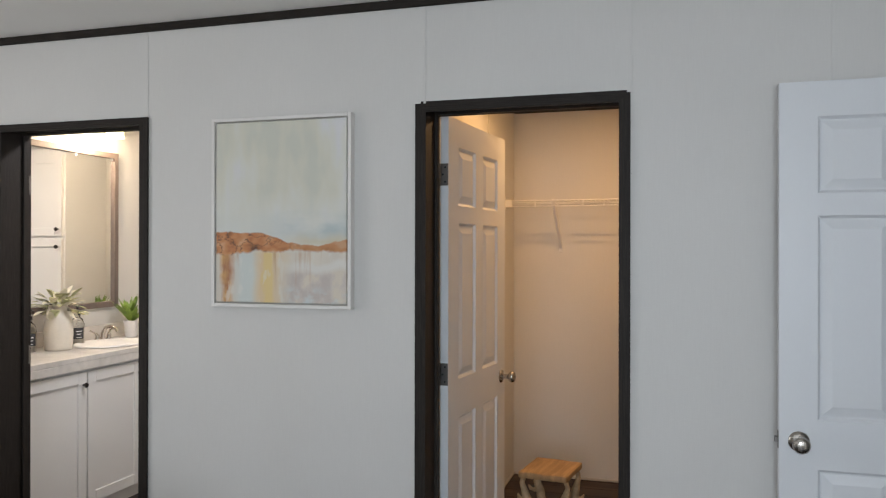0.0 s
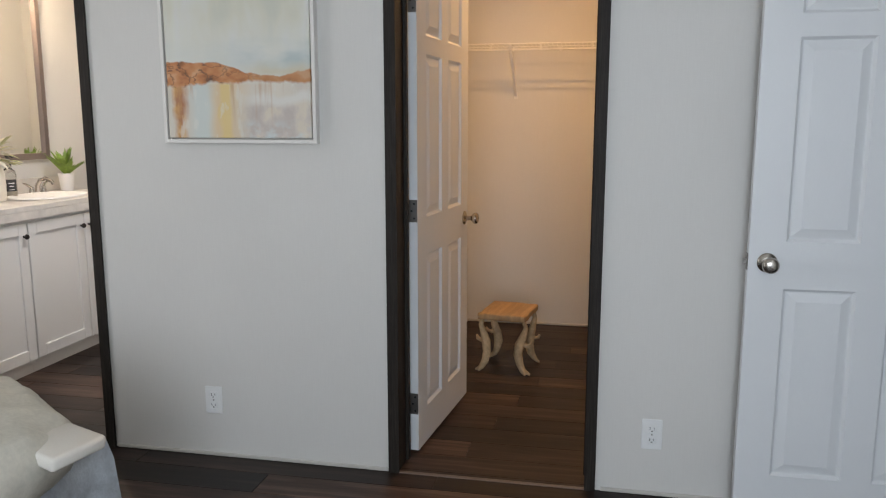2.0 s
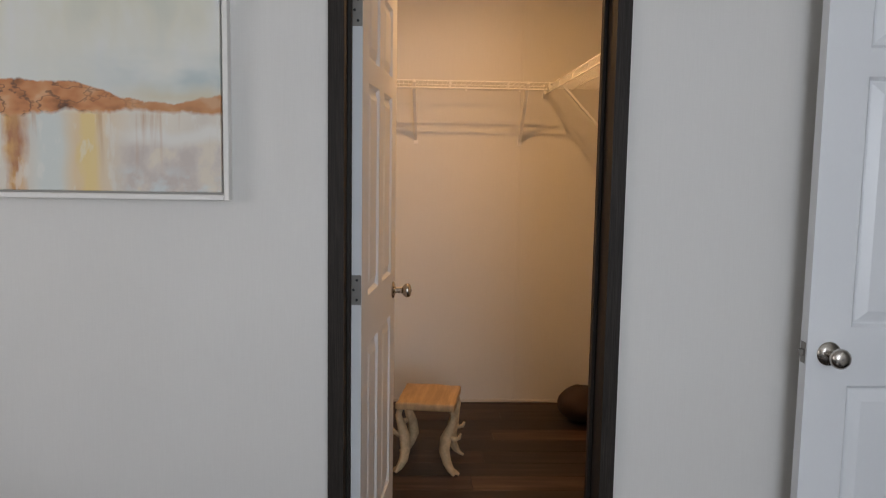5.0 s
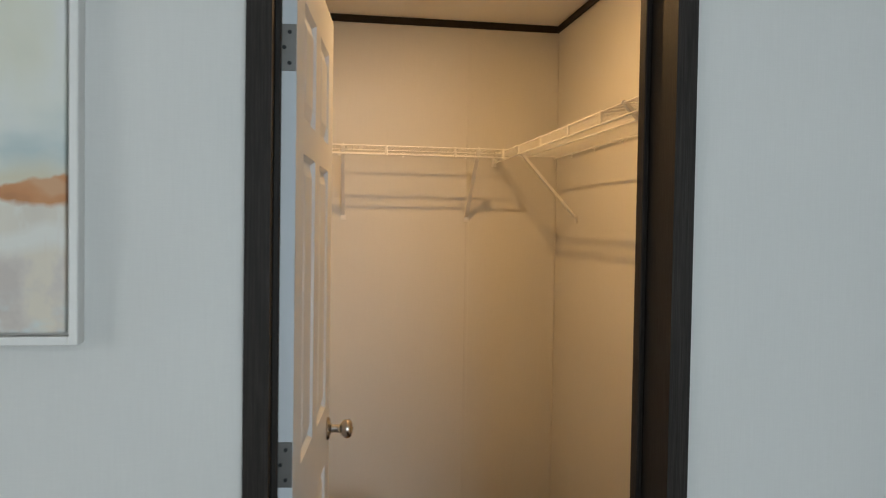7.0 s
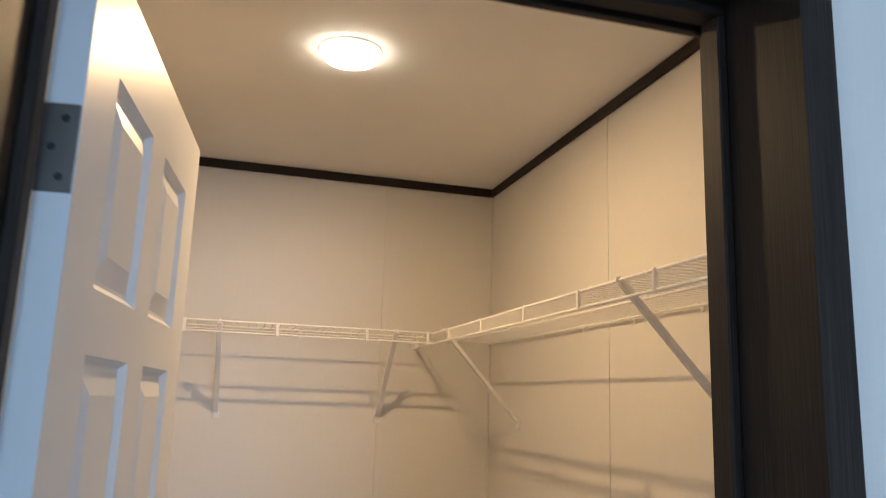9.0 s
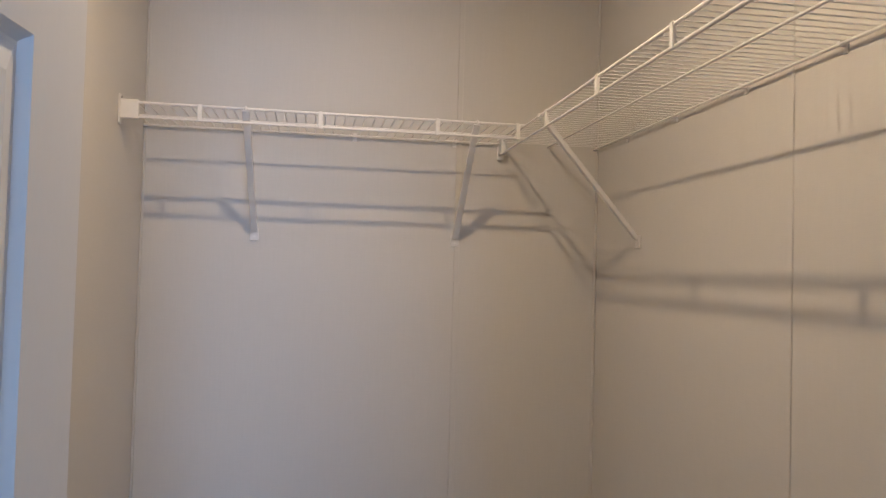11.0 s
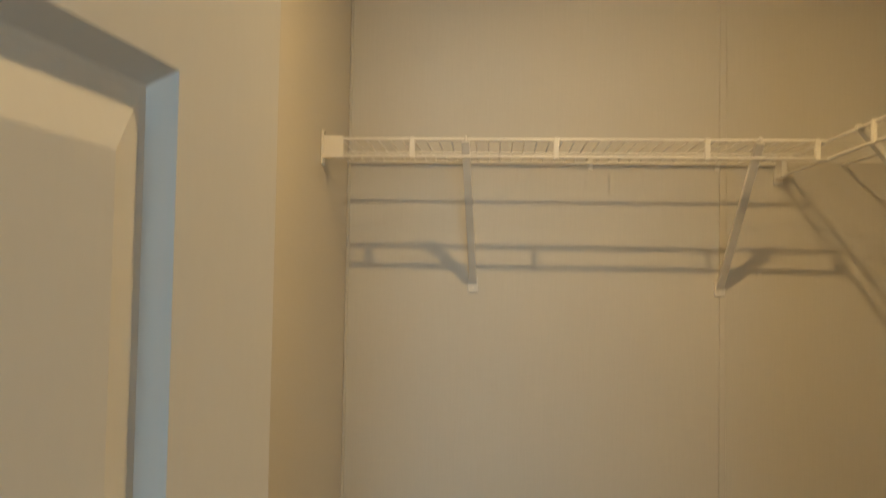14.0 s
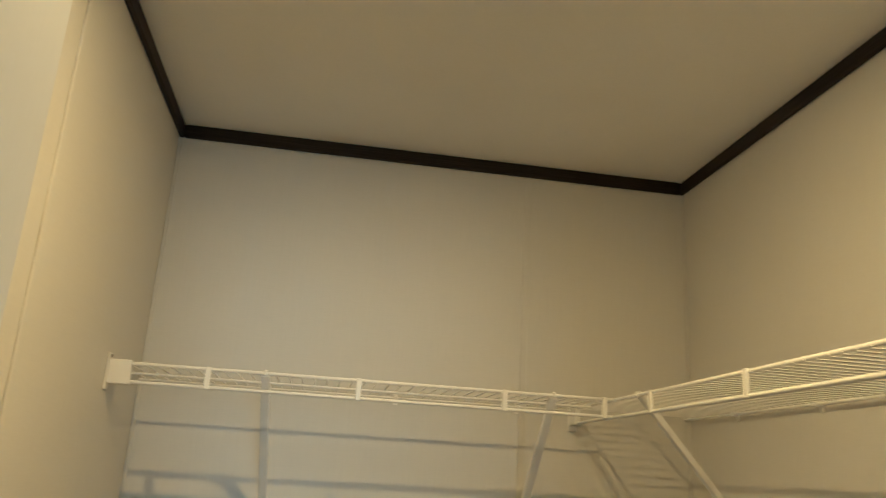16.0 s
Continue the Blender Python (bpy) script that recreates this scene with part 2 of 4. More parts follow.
def glassy(name, colour, rough=0.03):
    m, nt, b = nodes_of(name)
    b.inputs["Base Color"].default_value = (*colour, 1)
    b.inputs["Transmission Weight"].default_value = 1.0
    b.inputs["Roughness"].default_value = rough
    b.inputs["IOR"].default_value = 1.45
    return m


WALL = linen_wall("vinyl_wall_board", (0.70, 0.68, 0.645))
CEILING = plain("ceiling_board", (0.86, 0.84, 0.81), 0.8, var=0.03, fine=150, bumps=0.3, distance=0.001)
WOOD_V = dark_wood("dark_wood_upright", (520, 520, 9))
WOOD_X = dark_wood("dark_wood_along_x", (9, 520, 520))
WOOD_Y = dark_wood("dark_wood_along_y", (520, 9, 520))
PAINT = plain("white_door_paint", (0.74, 0.75, 0.76), 0.38, var=0.02, fine=220, bumps=0.08, stretch=(1, 1, 0.25), distance=0.0006)
CABINET = plain("white_cabinet_paint", (0.76, 0.74, 0.71), 0.4, var=0.02, fine=180, bumps=0.05)
SHOE = plain("cream_shoe_moulding", (0.58, 0.55, 0.50), 0.5, var=0.06)
PLANK = plank_material()
JOINT = plain("plank_joint", (0.012, 0.009, 0.008), 0.7)
NICKEL = plain("satin_nickel", (0.52, 0.48, 0.43), 0.26, 1.0, var=0.06, bumps=0.04)
STEEL = plain("dull_steel_hinge", (0.30, 0.28, 0.26), 0.4, 1.0, var=0.12)
BRONZE = plain("dark_bronze", (0.06, 0.05, 0.045), 0.3, 0.9, var=0.1)
PLASTIC = plain("white_plastic", (0.80, 0.80, 0.79), 0.35, var=0.02, bumps=0.0)
SLOT = plain("dark_slot", (0.02, 0.02, 0.02), 0.6, bumps=0.0)
WIRE = plain("white_coated_wire", (0.87, 0.85, 0.82), 0.35, var=0.03, bumps=0.0)
FRAME_WHITE = plain("pale_frame", (0.80, 0.77, 0.73), 0.5, var=0.04, fine=90)
FRAME_DARK = plain("frame_shadow_gap", (0.48, 0.45, 0.41), 0.6, var=0.1)
MIRROR, _nt, _b = nodes_of("mirror_glass")
_b.inputs["Base Color"].default_value = (0.92, 0.93, 0.93, 1)
_b.inputs["Metallic"].default_value, _b.inputs["Roughness"].default_value = 1.0, 0.01
MIRROR_FRAME = plain("taupe_wood_frame", (0.17, 0.13, 0.11), 0.5, var=0.25, big=3, fine=90)
MARBLE = plain("pale_marble_laminate", (0.66, 0.62, 0.57), 0.3, var=0.14, big=7, fine=30, bumps=0.02)
CERAMIC = plain("cream_ceramic", (0.74, 0.69, 0.60), 0.35, var=0.06, big=9, fine=90, bumps=0.1)
POT = plain("white_pot", (0.80, 0.78, 0.76), 0.4, var=0.03)
GREEN = plain("bright_leaf", (0.19, 0.30, 0.035), 0.5, var=0.35, big=30, fine=90)
PALE_LEAF = plain("pale_leaf", (0.52, 0.53, 0.30), 0.6, var=0.35, big=30, fine=90)
PETAL = plain("cream_petal", (0.72, 0.68, 0.56), 0.6, var=0.1, big=30)
BOTTLE = glassy("clear_bottle", (0.85, 0.84, 0.80), 0.06)
WINDOW_GLASS = glassy("window_glass", (1, 1, 1), 0.0)
BLACK = plain("black_plastic", (0.02, 0.02, 0.022), 0.35, bumps=0.0)
LABEL_DARK = plain("dark_label", (0.05, 0.05, 0.055), 0.5, bumps=0.0)
QUILT = plain("cream_sage_quilt", (0.68, 0.65, 0.56), 0.85, var=0.16, big=6, fine=90, bumps=0.35, distance=0.003)
COVERLET = plain("blue_white_coverlet", (0.70, 0.74, 0.78), 0.85, var=0.2, big=14, fine=120, bumps=0.5, distance=0.003)
CREAM = plain("cream_cloth", (0.74, 0.70, 0.63), 0.85, var=0.05, fine=200, bumps=0.3)
CARD = plain("tan_plank", (0.46, 0.30, 0.15), 0.6, var=0.3, big=5, fine=70, stretch=(6, 0.7, 1))
PAPER = plain("pale_driftwood", (0.56, 0.42, 0.25), 0.75, var=0.35, big=14, fine=90, bumps=0.5)
BROWN_BAG = plain("dark_brown_cloth", (0.045, 0.025, 0.018), 0.8, var=0.2, fine=150, bumps=0.4)
LAMP_GLOW = glowing("warm_lamp_lens", (1.0, 0.70, 0.40), 24.0)
BATH_FILL_GLOW = glowing("fill_lamp_lens", (1.0, 0.93, 0.86), 9.0)
SHADE_GLOW = glowing("lit_shade", (1.0, 0.82, 0.45), 5.0)


# ---------------------------------------------------------------- building blocks
def box(bm, a, b, bevel=0.0, segments=1):
    x0, y0, z0 = (min(p, q) for p, q in zip(a, b))
    x1, y1, z1 = (max(p, q) for p, q in zip(a, b))
    r = bmesh.ops.create_cube(bm, size=1, matrix=Matrix.LocRotScale(((x0 + x1) / 2, (y0 + y1) / 2, (z0 + z1) / 2), None, (x1 - x0, y1 - y0, z1 - z0)))
    if bevel:
        edges = {e for v in r["verts"] for e in v.link_edges}
        bmesh.ops.bevel(bm, geom=list(edges), offset=bevel, segments=segments, affect="EDGES", profile=0.5)
    return bm


def boxes(*pairs, bevel=0.0, segments=1):
    bm = bmesh.new()
    for a, b in pairs:
        box(bm, a, b, bevel, segments)
    return bm


def tube(bm, p0, p1, r0, r1=None, segments=8):
    p0, p1 = Vector(p0), Vector(p1)
    d = p1 - p0
    m = Matrix.Translation((p0 + p1) / 2) @ d.to_track_quat("Z", "Y").to_matrix().to_4x4()
    bmesh.ops.create_cone(bm, cap_ends=True, segments=segments, radius1=r0, radius2=r0 if r1 is None else r1, depth=d.length, matrix=m)
    return bm


def sweep(bm, points, radii, segments=8):
    """A round tube along a line of points, with a radius for each."""
    pts = [Vector(p) for p in points]
    rings = []
    side = None
    for i, p in enumerate(pts):
        d = (pts[min(i + 1, len(pts) - 1)] - pts[max(i - 1, 0)]).normalized()
        if side is None:
            side = d.orthogonal().normalized()
        side = (side - d * side.dot(d)).normalized()
        up = d.cross(side)
        r = radii[i] if isinstance(radii, (list, tuple)) else radii
        rings.append([bm.verts.new(p + (side * math.cos(a) + up * math.sin(a)) * r) for a in (2 * math.pi * k / segments for k in range(segments))])
    for r0, r1 in zip(rings, rings[1:]):
        for k in range(segments):
            bm.faces.new((r0[k], r0[(k + 1) % segments], r1[(k + 1) % segments], r1[k]))
    bm.faces.new(rings[0][::-1])
    bm.faces.new(rings[-1])
    return bm


def lathe(bm, profile, segments=24, m=Matrix()):
    """A turned body about z from (radius, height) pairs."""
    rings = []
    for r, z in profile:
        if r < 1e-5:
            rings.append([bm.verts.new(m @ Vector((0, 0, z)))])
        else:
            rings.append([bm.verts.new(m @ Vector((r * math.cos(2 * math.pi * k / segments), r * math.sin(2 * math.pi * k / segments), z))) for k in range(segments)])
    for a, b in zip(rings, rings[1:]):
        for k in range(segments):
            j = (k + 1) % segments
            if len(a) == 1 and len(b) > 1:
                bm.faces.new((a[0], b[j], b[k]))
            elif len(b) == 1 and len(a) > 1:
                bm.faces.new((a[k], a[j], b[0]))
            elif len(a) > 1:
                bm.faces.new((a[k], a[j], b[j], b[k]))
    return bm


def mesh_of(name, bm, material, smooth=None):
    bmesh.ops.recalc_face_normals(bm, faces=bm.faces)
    me = bpy.data.meshes.new(name)
    bm.to_mesh(me)
    bm.free()
    me.materials.append(material)
    if smooth:
        me.shade_smooth()
        me.set_sharp_from_angle(angle=radians(smooth))
    return me


def part(name, bm, material, parent, label="", smooth=None):
    ob = new(name, mesh_of(name, bm, material, smooth))
    ob.parent = parent
    return tagged(ob, label)


def solid(name, bm, material, label="", category="", group="", kind="", m=None, smooth=None):
    ob = new(name, mesh_of(name, bm, material, smooth))
    if m:
        ob.matrix_world = m
    return tagged(ob, label, category, group, kind)


def thing(name, m, label, category, group="", kind=""):
    ob = new(name)
    ob.empty_display_size = 0.05
    ob.matrix_world = m
    return tagged(ob, label, category, group, kind)


# ---------------------------------------------------------------- plan
WY, WY2 = 3.035, 3.195          # the bedroom's north wall, both faces
CEIL = 2.448
BACK = 5.375                    # back wall of closet and bathroom
CX0, CX1 = 0.150, 1.497         # closet side walls
BX0, BX1 = -2.47, 0.05          # bathroom side walls
ROOM_W, ROOM_E, ROOM_S = -3.1, 2.30, -1.65
DOOR_X0, DOOR_X1, DOOR_Z = 0.281, 0.998, 2.037
BATH_X0, BATH_X1 = -1.723, -0.978

# north wall with the closet and bathroom doorways
J = 0.02
solid("wall_north", boxes(
    ((ROOM_W - 0.1, WY, 0), (BATH_X0 - J, WY2, CEIL)),
    ((BATH_X0 - J, WY, DOOR_Z + J), (BATH_X1 + J, WY2, CEIL)),
    ((BATH_X1 + J, WY, 0), (DOOR_X0 - J, WY2, CEIL)),
    ((DOOR_X0 - J, WY, DOOR_Z + J), (DOOR_X1 + J, WY2, CEIL)),
    ((DOOR_X1 + J, WY, 0), (ROOM_E + 0.1, WY2, CEIL))), WALL, "pale grey vinyl covered bedroom wall with two doorways", "wall", kind="structure")
solid("wall_back", boxes(((BX0 - 0.1, BACK, 0), (CX1 + 0.1, BACK + 0.1, CEIL))), WALL, "pale vinyl covered back wall of the closet", "wall", kind="structure")
solid("wall_closet_west", boxes(((BX1, WY2, 0), (CX0, BACK, CEIL))), WALL, "pale vinyl covered side wall of the closet", "wall", kind="structure")
solid("wall_closet_east", boxes(((CX1, WY2, 0), (CX1 + 0.1, BACK, CEIL))), WALL, "pale vinyl covered side wall of the closet", "wall", kind="structure")
solid("wall_bath_west", boxes(((BX0 - 0.1, WY2, 0), (BX0, BACK, CEIL))), WALL, "pale bathroom wall behind the mirror", "wall", kind="structure")
solid("wall_west", boxes(
    ((ROOM_W - 0.1, ROOM_S - 0.1, 0), (ROOM_W, 0.5, CEIL)), ((ROOM_W - 0.1, 1.7, 0), (ROOM_W, WY, CEIL)),
    ((ROOM_W - 0.1, 0.5, 0), (ROOM_W, 1.7, 0.85)), ((ROOM_W - 0.1, 0.5, 2.05), (ROOM_W, 1.7, CEIL))), WALL, "plain pale bedroom wall with a window", "wall", kind="structure")
solid("wall_south", boxes(
    ((ROOM_W, ROOM_S - 0.1, 0), (WIN_X - 0.7, ROOM_S, CEIL)), ((WIN_X + 0.7, ROOM_S - 0.1, 0), (ROOM_E + 0.1, ROOM_S, CEIL)),
    ((WIN_X - 0.7, ROOM_S - 0.1, 0), (WIN_X + 0.7, ROOM_S, 0.85)), ((WIN_X - 0.7, ROOM_S - 0.1, 2.05), (WIN_X + 0.7, ROOM_S, CEIL))), WALL, "plain pale bedroom wall with a window", "wall", kind="structure")
solid("wall_east", boxes(
    ((ROOM_E, ROOM_S, 0), (ROOM_E + 0.1, 2.13, CEIL)), ((ROOM_E, 2.92, 0), (ROOM_E + 0.1, WY, CEIL)),
    ((ROOM_E, 2.13, 2.06), (ROOM_E + 0.1, 2.92, CEIL))), WALL, "plain pale bedroom wall with a doorway", "wall", kind="structure")
solid("wall_hall", boxes(((3.3, 1.9, 0), (3.4, 3.1, CEIL)), ((ROOM_E + 0.1, 1.8, 0), (3.4, 1.9, CEIL)), ((ROOM_E + 0.1, 3.1, 0), (3.4, 3.2, CEIL))), WALL, "plain pale hall wall beyond the doorway", "wall", kind="structure")
solid("ceiling", boxes(((ROOM_W - 0.1, ROOM_S - 0.1, CEIL), (ROOM_E + 0.1, WY2, CEIL + 0.08)), ((BX0 - 0.1, WY2, CEIL), (CX1 + 0.1, BACK + 0.1, CEIL + 0.08)), ((ROOM_E + 0.1, 1.8, CEIL), (3.4, 3.2, CEIL + 0.08))), CEILING, "off-white textured ceiling board", "ceiling", kind="structure")
floor = solid("floor", boxes(((ROOM_W - 0.1, ROOM_S - 0.1, -0.08), (ROOM_E + 0.1, WY2, -0.004)), ((BX0 - 0.1, WY2, -0.08), (CX1 + 0.1, BACK + 0.1, -0.004)), ((ROOM_E + 0.1, 1.8, -0.08), (3.4, 3.2, -0.004))), JOINT, "dark brown wood-look vinyl plank floor", "floor", kind="structure")
solid("ground", boxes(((-150, -150, -0.5), (150, 150, -0.35))), plain("ground_earth", (0.16, 0.14, 0.10), 0.9), "bare ground outside", "ground", kind="structure")

# windows that let the daylight in
for name, m, w in (("window_1", pose(WIN_X, ROOM_S - 0.05, 0.85), 1.4), ("window_2", pose(ROOM_W - 0.05, 1.1, 0.85, 0, 0, 90), 1.2)):
    win = thing(name, m, "white framed bedroom window", "window", kind="structure")
    part("window_frame", boxes(((-w / 2, -0.03, 0), (-w / 2 + 0.05, 0.03, 1.2)), ((w / 2 - 0.05, -0.03, 0), (w / 2, 0.03, 1.2)), ((-w / 2 + 0.05, -0.03, 0), (w / 2 - 0.05, 0.03, 0.05)),
                               ((-w / 2 + 0.05, -0.03, 1.15), (w / 2 - 0.05, 0.03, 1.2)), ((-w / 2 + 0.05, -0.02, 0.585), (w / 2 - 0.05, 0.02, 0.615)), bevel=0.004), PLASTIC, win)
    for z0, z1 in ((0.05, 0.585), (0.615, 1.15)):
        pane = part("pane", boxes(((-w / 2 + 0.05, -0.004, z0), (w / 2 - 0.05, 0.0, z1))), WINDOW_GLASS, win)
        pane.visible_shadow = False

# battens over the joints of the wall boards
for x, z0 in ((-0.953, 2.049), (0.277, 2.049), (1.033, 2.049), (1.670, 0.015), (-2.2, 0.015)):
    solid("batten", boxes(((x - 0.0045, WY - 0.002, z0), (x + 0.0045, WY, CEIL - 0.03)), bevel=0.0008), WALL, "thin pale batten over a wall board joint", "trim", "battens", "structure")
solid("batten", boxes(((1.049, BACK - 0.004, 0.016), (1.065, BACK, CEIL - 0.03)), bevel=0.001), WALL, "thin pale batten over a wall board joint", "trim", "battens", "structure")
solid("batten", boxes(((CX1 - 0.0025, 4.376, 0.016), (CX1, 4.386, CEIL - 0.03)), bevel=0.0008), WALL, "thin pale batten over a wall board joint", "trim", "battens", "structure")
solid("batten", boxes(((CX0, 4.612, 0.016), (CX0 + 0.004, 4.630, CEIL - 0.03)), bevel=0.001), WALL, "thin pale batten over a wall board joint", "trim", "battens", "structure")

for x0, x1, y0, y1 in ((CX0, CX0 + 0.007, BACK - 0.007, BACK), (CX1 - 0.007, CX1, BACK - 0.007, BACK)):
    solid("corner_trim", boxes(((x0, y0, 0.016), (x1, y1, CEIL - 0.034)), bevel=0.002), WALL, "thin pale corner bead in the closet", "trim", "corner beads", "structure")

# dark crown trim under the ceilings
CT = 0.034
def crown(a, b, material):
    solid("trim", boxes((a, b), bevel=0.003), material, "dark wood crown trim along the ceiling", "trim", "crown trim", "structure")
crown((ROOM_W, WY - 0.012, CEIL - CT), (ROOM_E, WY, CEIL), WOOD_X)
crown((CX0 + 0.012, BACK - 0.012, CEIL - CT), (CX1 - 0.012, BACK, CEIL), WOOD_X)
crown((CX0, WY2, CEIL - CT), (CX0 + 0.012, BACK, CEIL), WOOD_Y)
crown((CX1 - 0.012, WY2, CEIL - CT), (CX1, BACK, CEIL), WOOD_Y)
crown((CX0 + 0.012, WY2, CEIL - CT), (CX1 - 0.012, WY2 + 0.012, CEIL), WOOD_X)
crown((BX0, WY2, CEIL - CT), (BX0 + 0.012, BACK, CEIL), WOOD_Y)

# cream shoe moulding at the foot of the walls
def shoe(a, b):
    solid("baseboard", boxes((a, b), bevel=0.003), SHOE, "thin cream moulding at the foot of the wall", "trim", "shoe moulding", "structure")
shoe((-0.938, WY - 0.008, 0), (0.240, WY, 0.016))
shoe((1.050, WY - 0.008, 0), (ROOM_E, WY, 0.016))
shoe((CX0 + 0.008, BACK - 0.008, 0), (CX1 - 0.008, BACK, 0.016))
shoe((CX0, WY2, 0), (CX0 + 0.008, BACK, 0.016))
shoe((CX1 - 0.008, WY2, 0), (CX1, BACK, 0.016))


# door casings and jambs
def mitred(corners, y0, y1):
    """A flat board with its corners (x, z) given in order, from y0 to y1."""
    bm = bmesh.new()
    near = [bm.verts.new((x, y0, z)) for x, z in corners]
    far = [bm.verts.new((x, y1, z)) for x, z in corners]
    bm.faces.new(near)
    bm.faces.new(far[::-1])
    for k in range(len(corners)):
        n = (k + 1) % len(corners)
        bm.faces.new((near[k], far[k], far[n], near[n]))
    bmesh.ops.recalc_face_normals(bm, faces=bm.faces[:])
    return bm


def doorway(name, x0, x1, top, label, rise=0.0):
    root = thing(name, pose(0, 0, 0), label, "door frame", kind="structure")
    xl, xr, zt = x0 + 0.004, x1 - 0.006, top - 0.022 + rise    # inner edges of the casing
    cl, cr, ct = 0.042, 0.039, 0.032
    for y0, y1, e in ((WY - 0.013, WY - 0.001, 0.0), (WY2 + 0.001, WY2 + 0.012, 0.012)):
        part("casing", mitred([(xl - cl, 0), (xl - e, 0), (xl - e, zt + e), (xl - cl, zt + ct)], y0, y1), WOOD_V, root)
        part("casing", mitred([(xr + e, 0), (xr + cr, 0), (xr + cr, zt + ct), (xr + e, zt + e)], y0, y1), WOOD_V, root)
        part("casing", mitred([(xl - e, zt + e), (xr + e, zt + e), (xr + cr, zt + ct), (xl - cl, zt + ct)], y0, y1), WOOD_X, root)
    part("jamb", boxes(((x0 - J, WY - 0.001, 0), (x0, WY2 + 0.001, top + J))), WOOD_V, root)
    part("jamb", boxes(((x1, WY - 0.001, 0), (x1 + J, WY2 + 0.001, top + J))), WOOD_V, root)
    part("jamb", boxes(((x0, WY - 0.001, top), (x1, WY2 + 0.001, top + J))), WOOD_X, root)
    s0, s1, d = 3.146, 3.178, 0.012
    part("door_stop", boxes(((x0, s0, 0), (x0 + d, s1, top - d)), bevel=0.002), WOOD_V, root)
    part("door_stop", boxes(((x1 - d, s0, 0), (x1, s1, top - d)), bevel=0.002), WOOD_V, root)
    part("door_stop", boxes(((x0, s0, top - d), (x1, s1, top)), bevel=0.002), WOOD_X, root)
    part("threshold", boxes(((x0, WY - 0.012, -0.004), (x1, WY + 0.006, 0.004)), bevel=0.002), MIRROR_FRAME, root, "thin brown threshold strip")
    return root


closet_frame = doorway("door_frame_1", DOOR_X0, DOOR_X1, DOOR_Z, "dark charcoal wood casing round the closet doorway")
bath_frame = doorway("door_frame_2", BATH_X0, BATH_X1, DOOR_Z, "dark charcoal wood casing round the bathroom doorway", 0.008)
part("strike_plate", boxes(((DOOR_X1 - 0.0015, 3.180, 0.86), (DOOR_X1, 3.195, 0.93)), bevel=0.0005), STEEL, closet_frame)
for z in (0.17, 0.96, 1.755):
    part("hinge", boxes(((BATH_X0, 3.179, z), (BATH_X0 + 0.0015, 3.195, z + 0.088))), STEEL, bath_frame, "dull steel hinge leaf")


# six panel doors
def door_leaf_mesh(w, h, t):
    bm = bmesh.new()
    xs = [0, 0.112, w / 2 - 0.047, w / 2 + 0.047, w - 0.112, w]
    zs = [0, 0.155, 0.800, 0.955, 1.595, 1.665, 1.905, h]
    for y, flip in ((-t, False), (0.0, True)):
        grid = [[bm.verts.new((x, y, z)) for z in zs] for x in xs]
        sunk = []
        for i in range(5):
            for j in range(7):
                q = [grid[i][j], grid[i + 1][j], grid[i + 1][j + 1], grid[i][j + 1]]
                f = bm.faces.new(q[::-1] if flip else q)
                if i in (1, 3) and j in (1, 3, 5):
                    sunk.append(f)
        bm.normal_update()
        for f in sunk:
            bmesh.ops.inset_region(bm, faces=[f], thickness=0.013, depth=-0.010)
            bmesh.ops.inset_region(bm, faces=[f], thickness=0.007, depth=0.0)
            bmesh.ops.inset_region(bm, faces=[f], thickness=0.040, depth=0.0085)
    rim = [((0, 0), (0, h)), ((0, h), (w, h)), ((w, h), (w, 0)), ((w, 0), (0, 0))]
    find = {}
    for v in bm.verts:
        find[(round(v.co.x, 5), round(v.co.y, 5), round(v.co.z, 5))] = v
    def edge_strip(line):
        for p, q in zip(line, line[1:]):
            bm.faces.new([find[(round(p[0], 5), round(-t, 5), round(p[1], 5))], find[(round(q[0], 5), round(-t, 5), round(q[1], 5))],
                          find[(round(q[0], 5), 0.0, round(q[1], 5))], find[(round(p[0], 5), 0.0, round(p[1], 5))]])
    edge_strip([(x, 0) for x in xs])
    edge_strip([(x, h) for x in xs])
    edge_strip([(0, z) for z in zs])
    edge_strip([(w, z) for z in zs])
    return bm


def knob_set(parent, x, z, y_face, way):
    """Rose, neck and round knob on one face; way is -1 or 1 along y."""
    m = Matrix.Translation((x, y_face, z)) @ Matrix.Rotation(radians(90 if way < 0 else -90), 4, "X")
    k = part("door_knob", lathe(bmesh.new(), [(0, 0.030), (0.011, 0.030), (0.012, 0.036), (0.019, 0.041), (0.0245, 0.048), (0.0265, 0.056), (0.0255, 0.063), (0.020, 0.0685), (0.010, 0.071), (0, 0.0715)], 28, m), NICKEL, parent, "satin nickel door knob", 40)
    r = part("rose", lathe(bmesh.new(), [(0, 0), (0.031, 0), (0.032, 0.003), (0.029, 0.007), (0.018, 0.010), (0.011, 0.013), (0.0105, 0.031), (0, 0.031)], 28, m), NICKEL, parent, "", 40)
    b = bmesh.new()
    tube(b, m @ Vector((0, 0, 0.070)), m @ Vector((0, 0, 0.0735)), 0.004, segments=12)
    part("lock_button", b, STEEL, k)
    return k, r


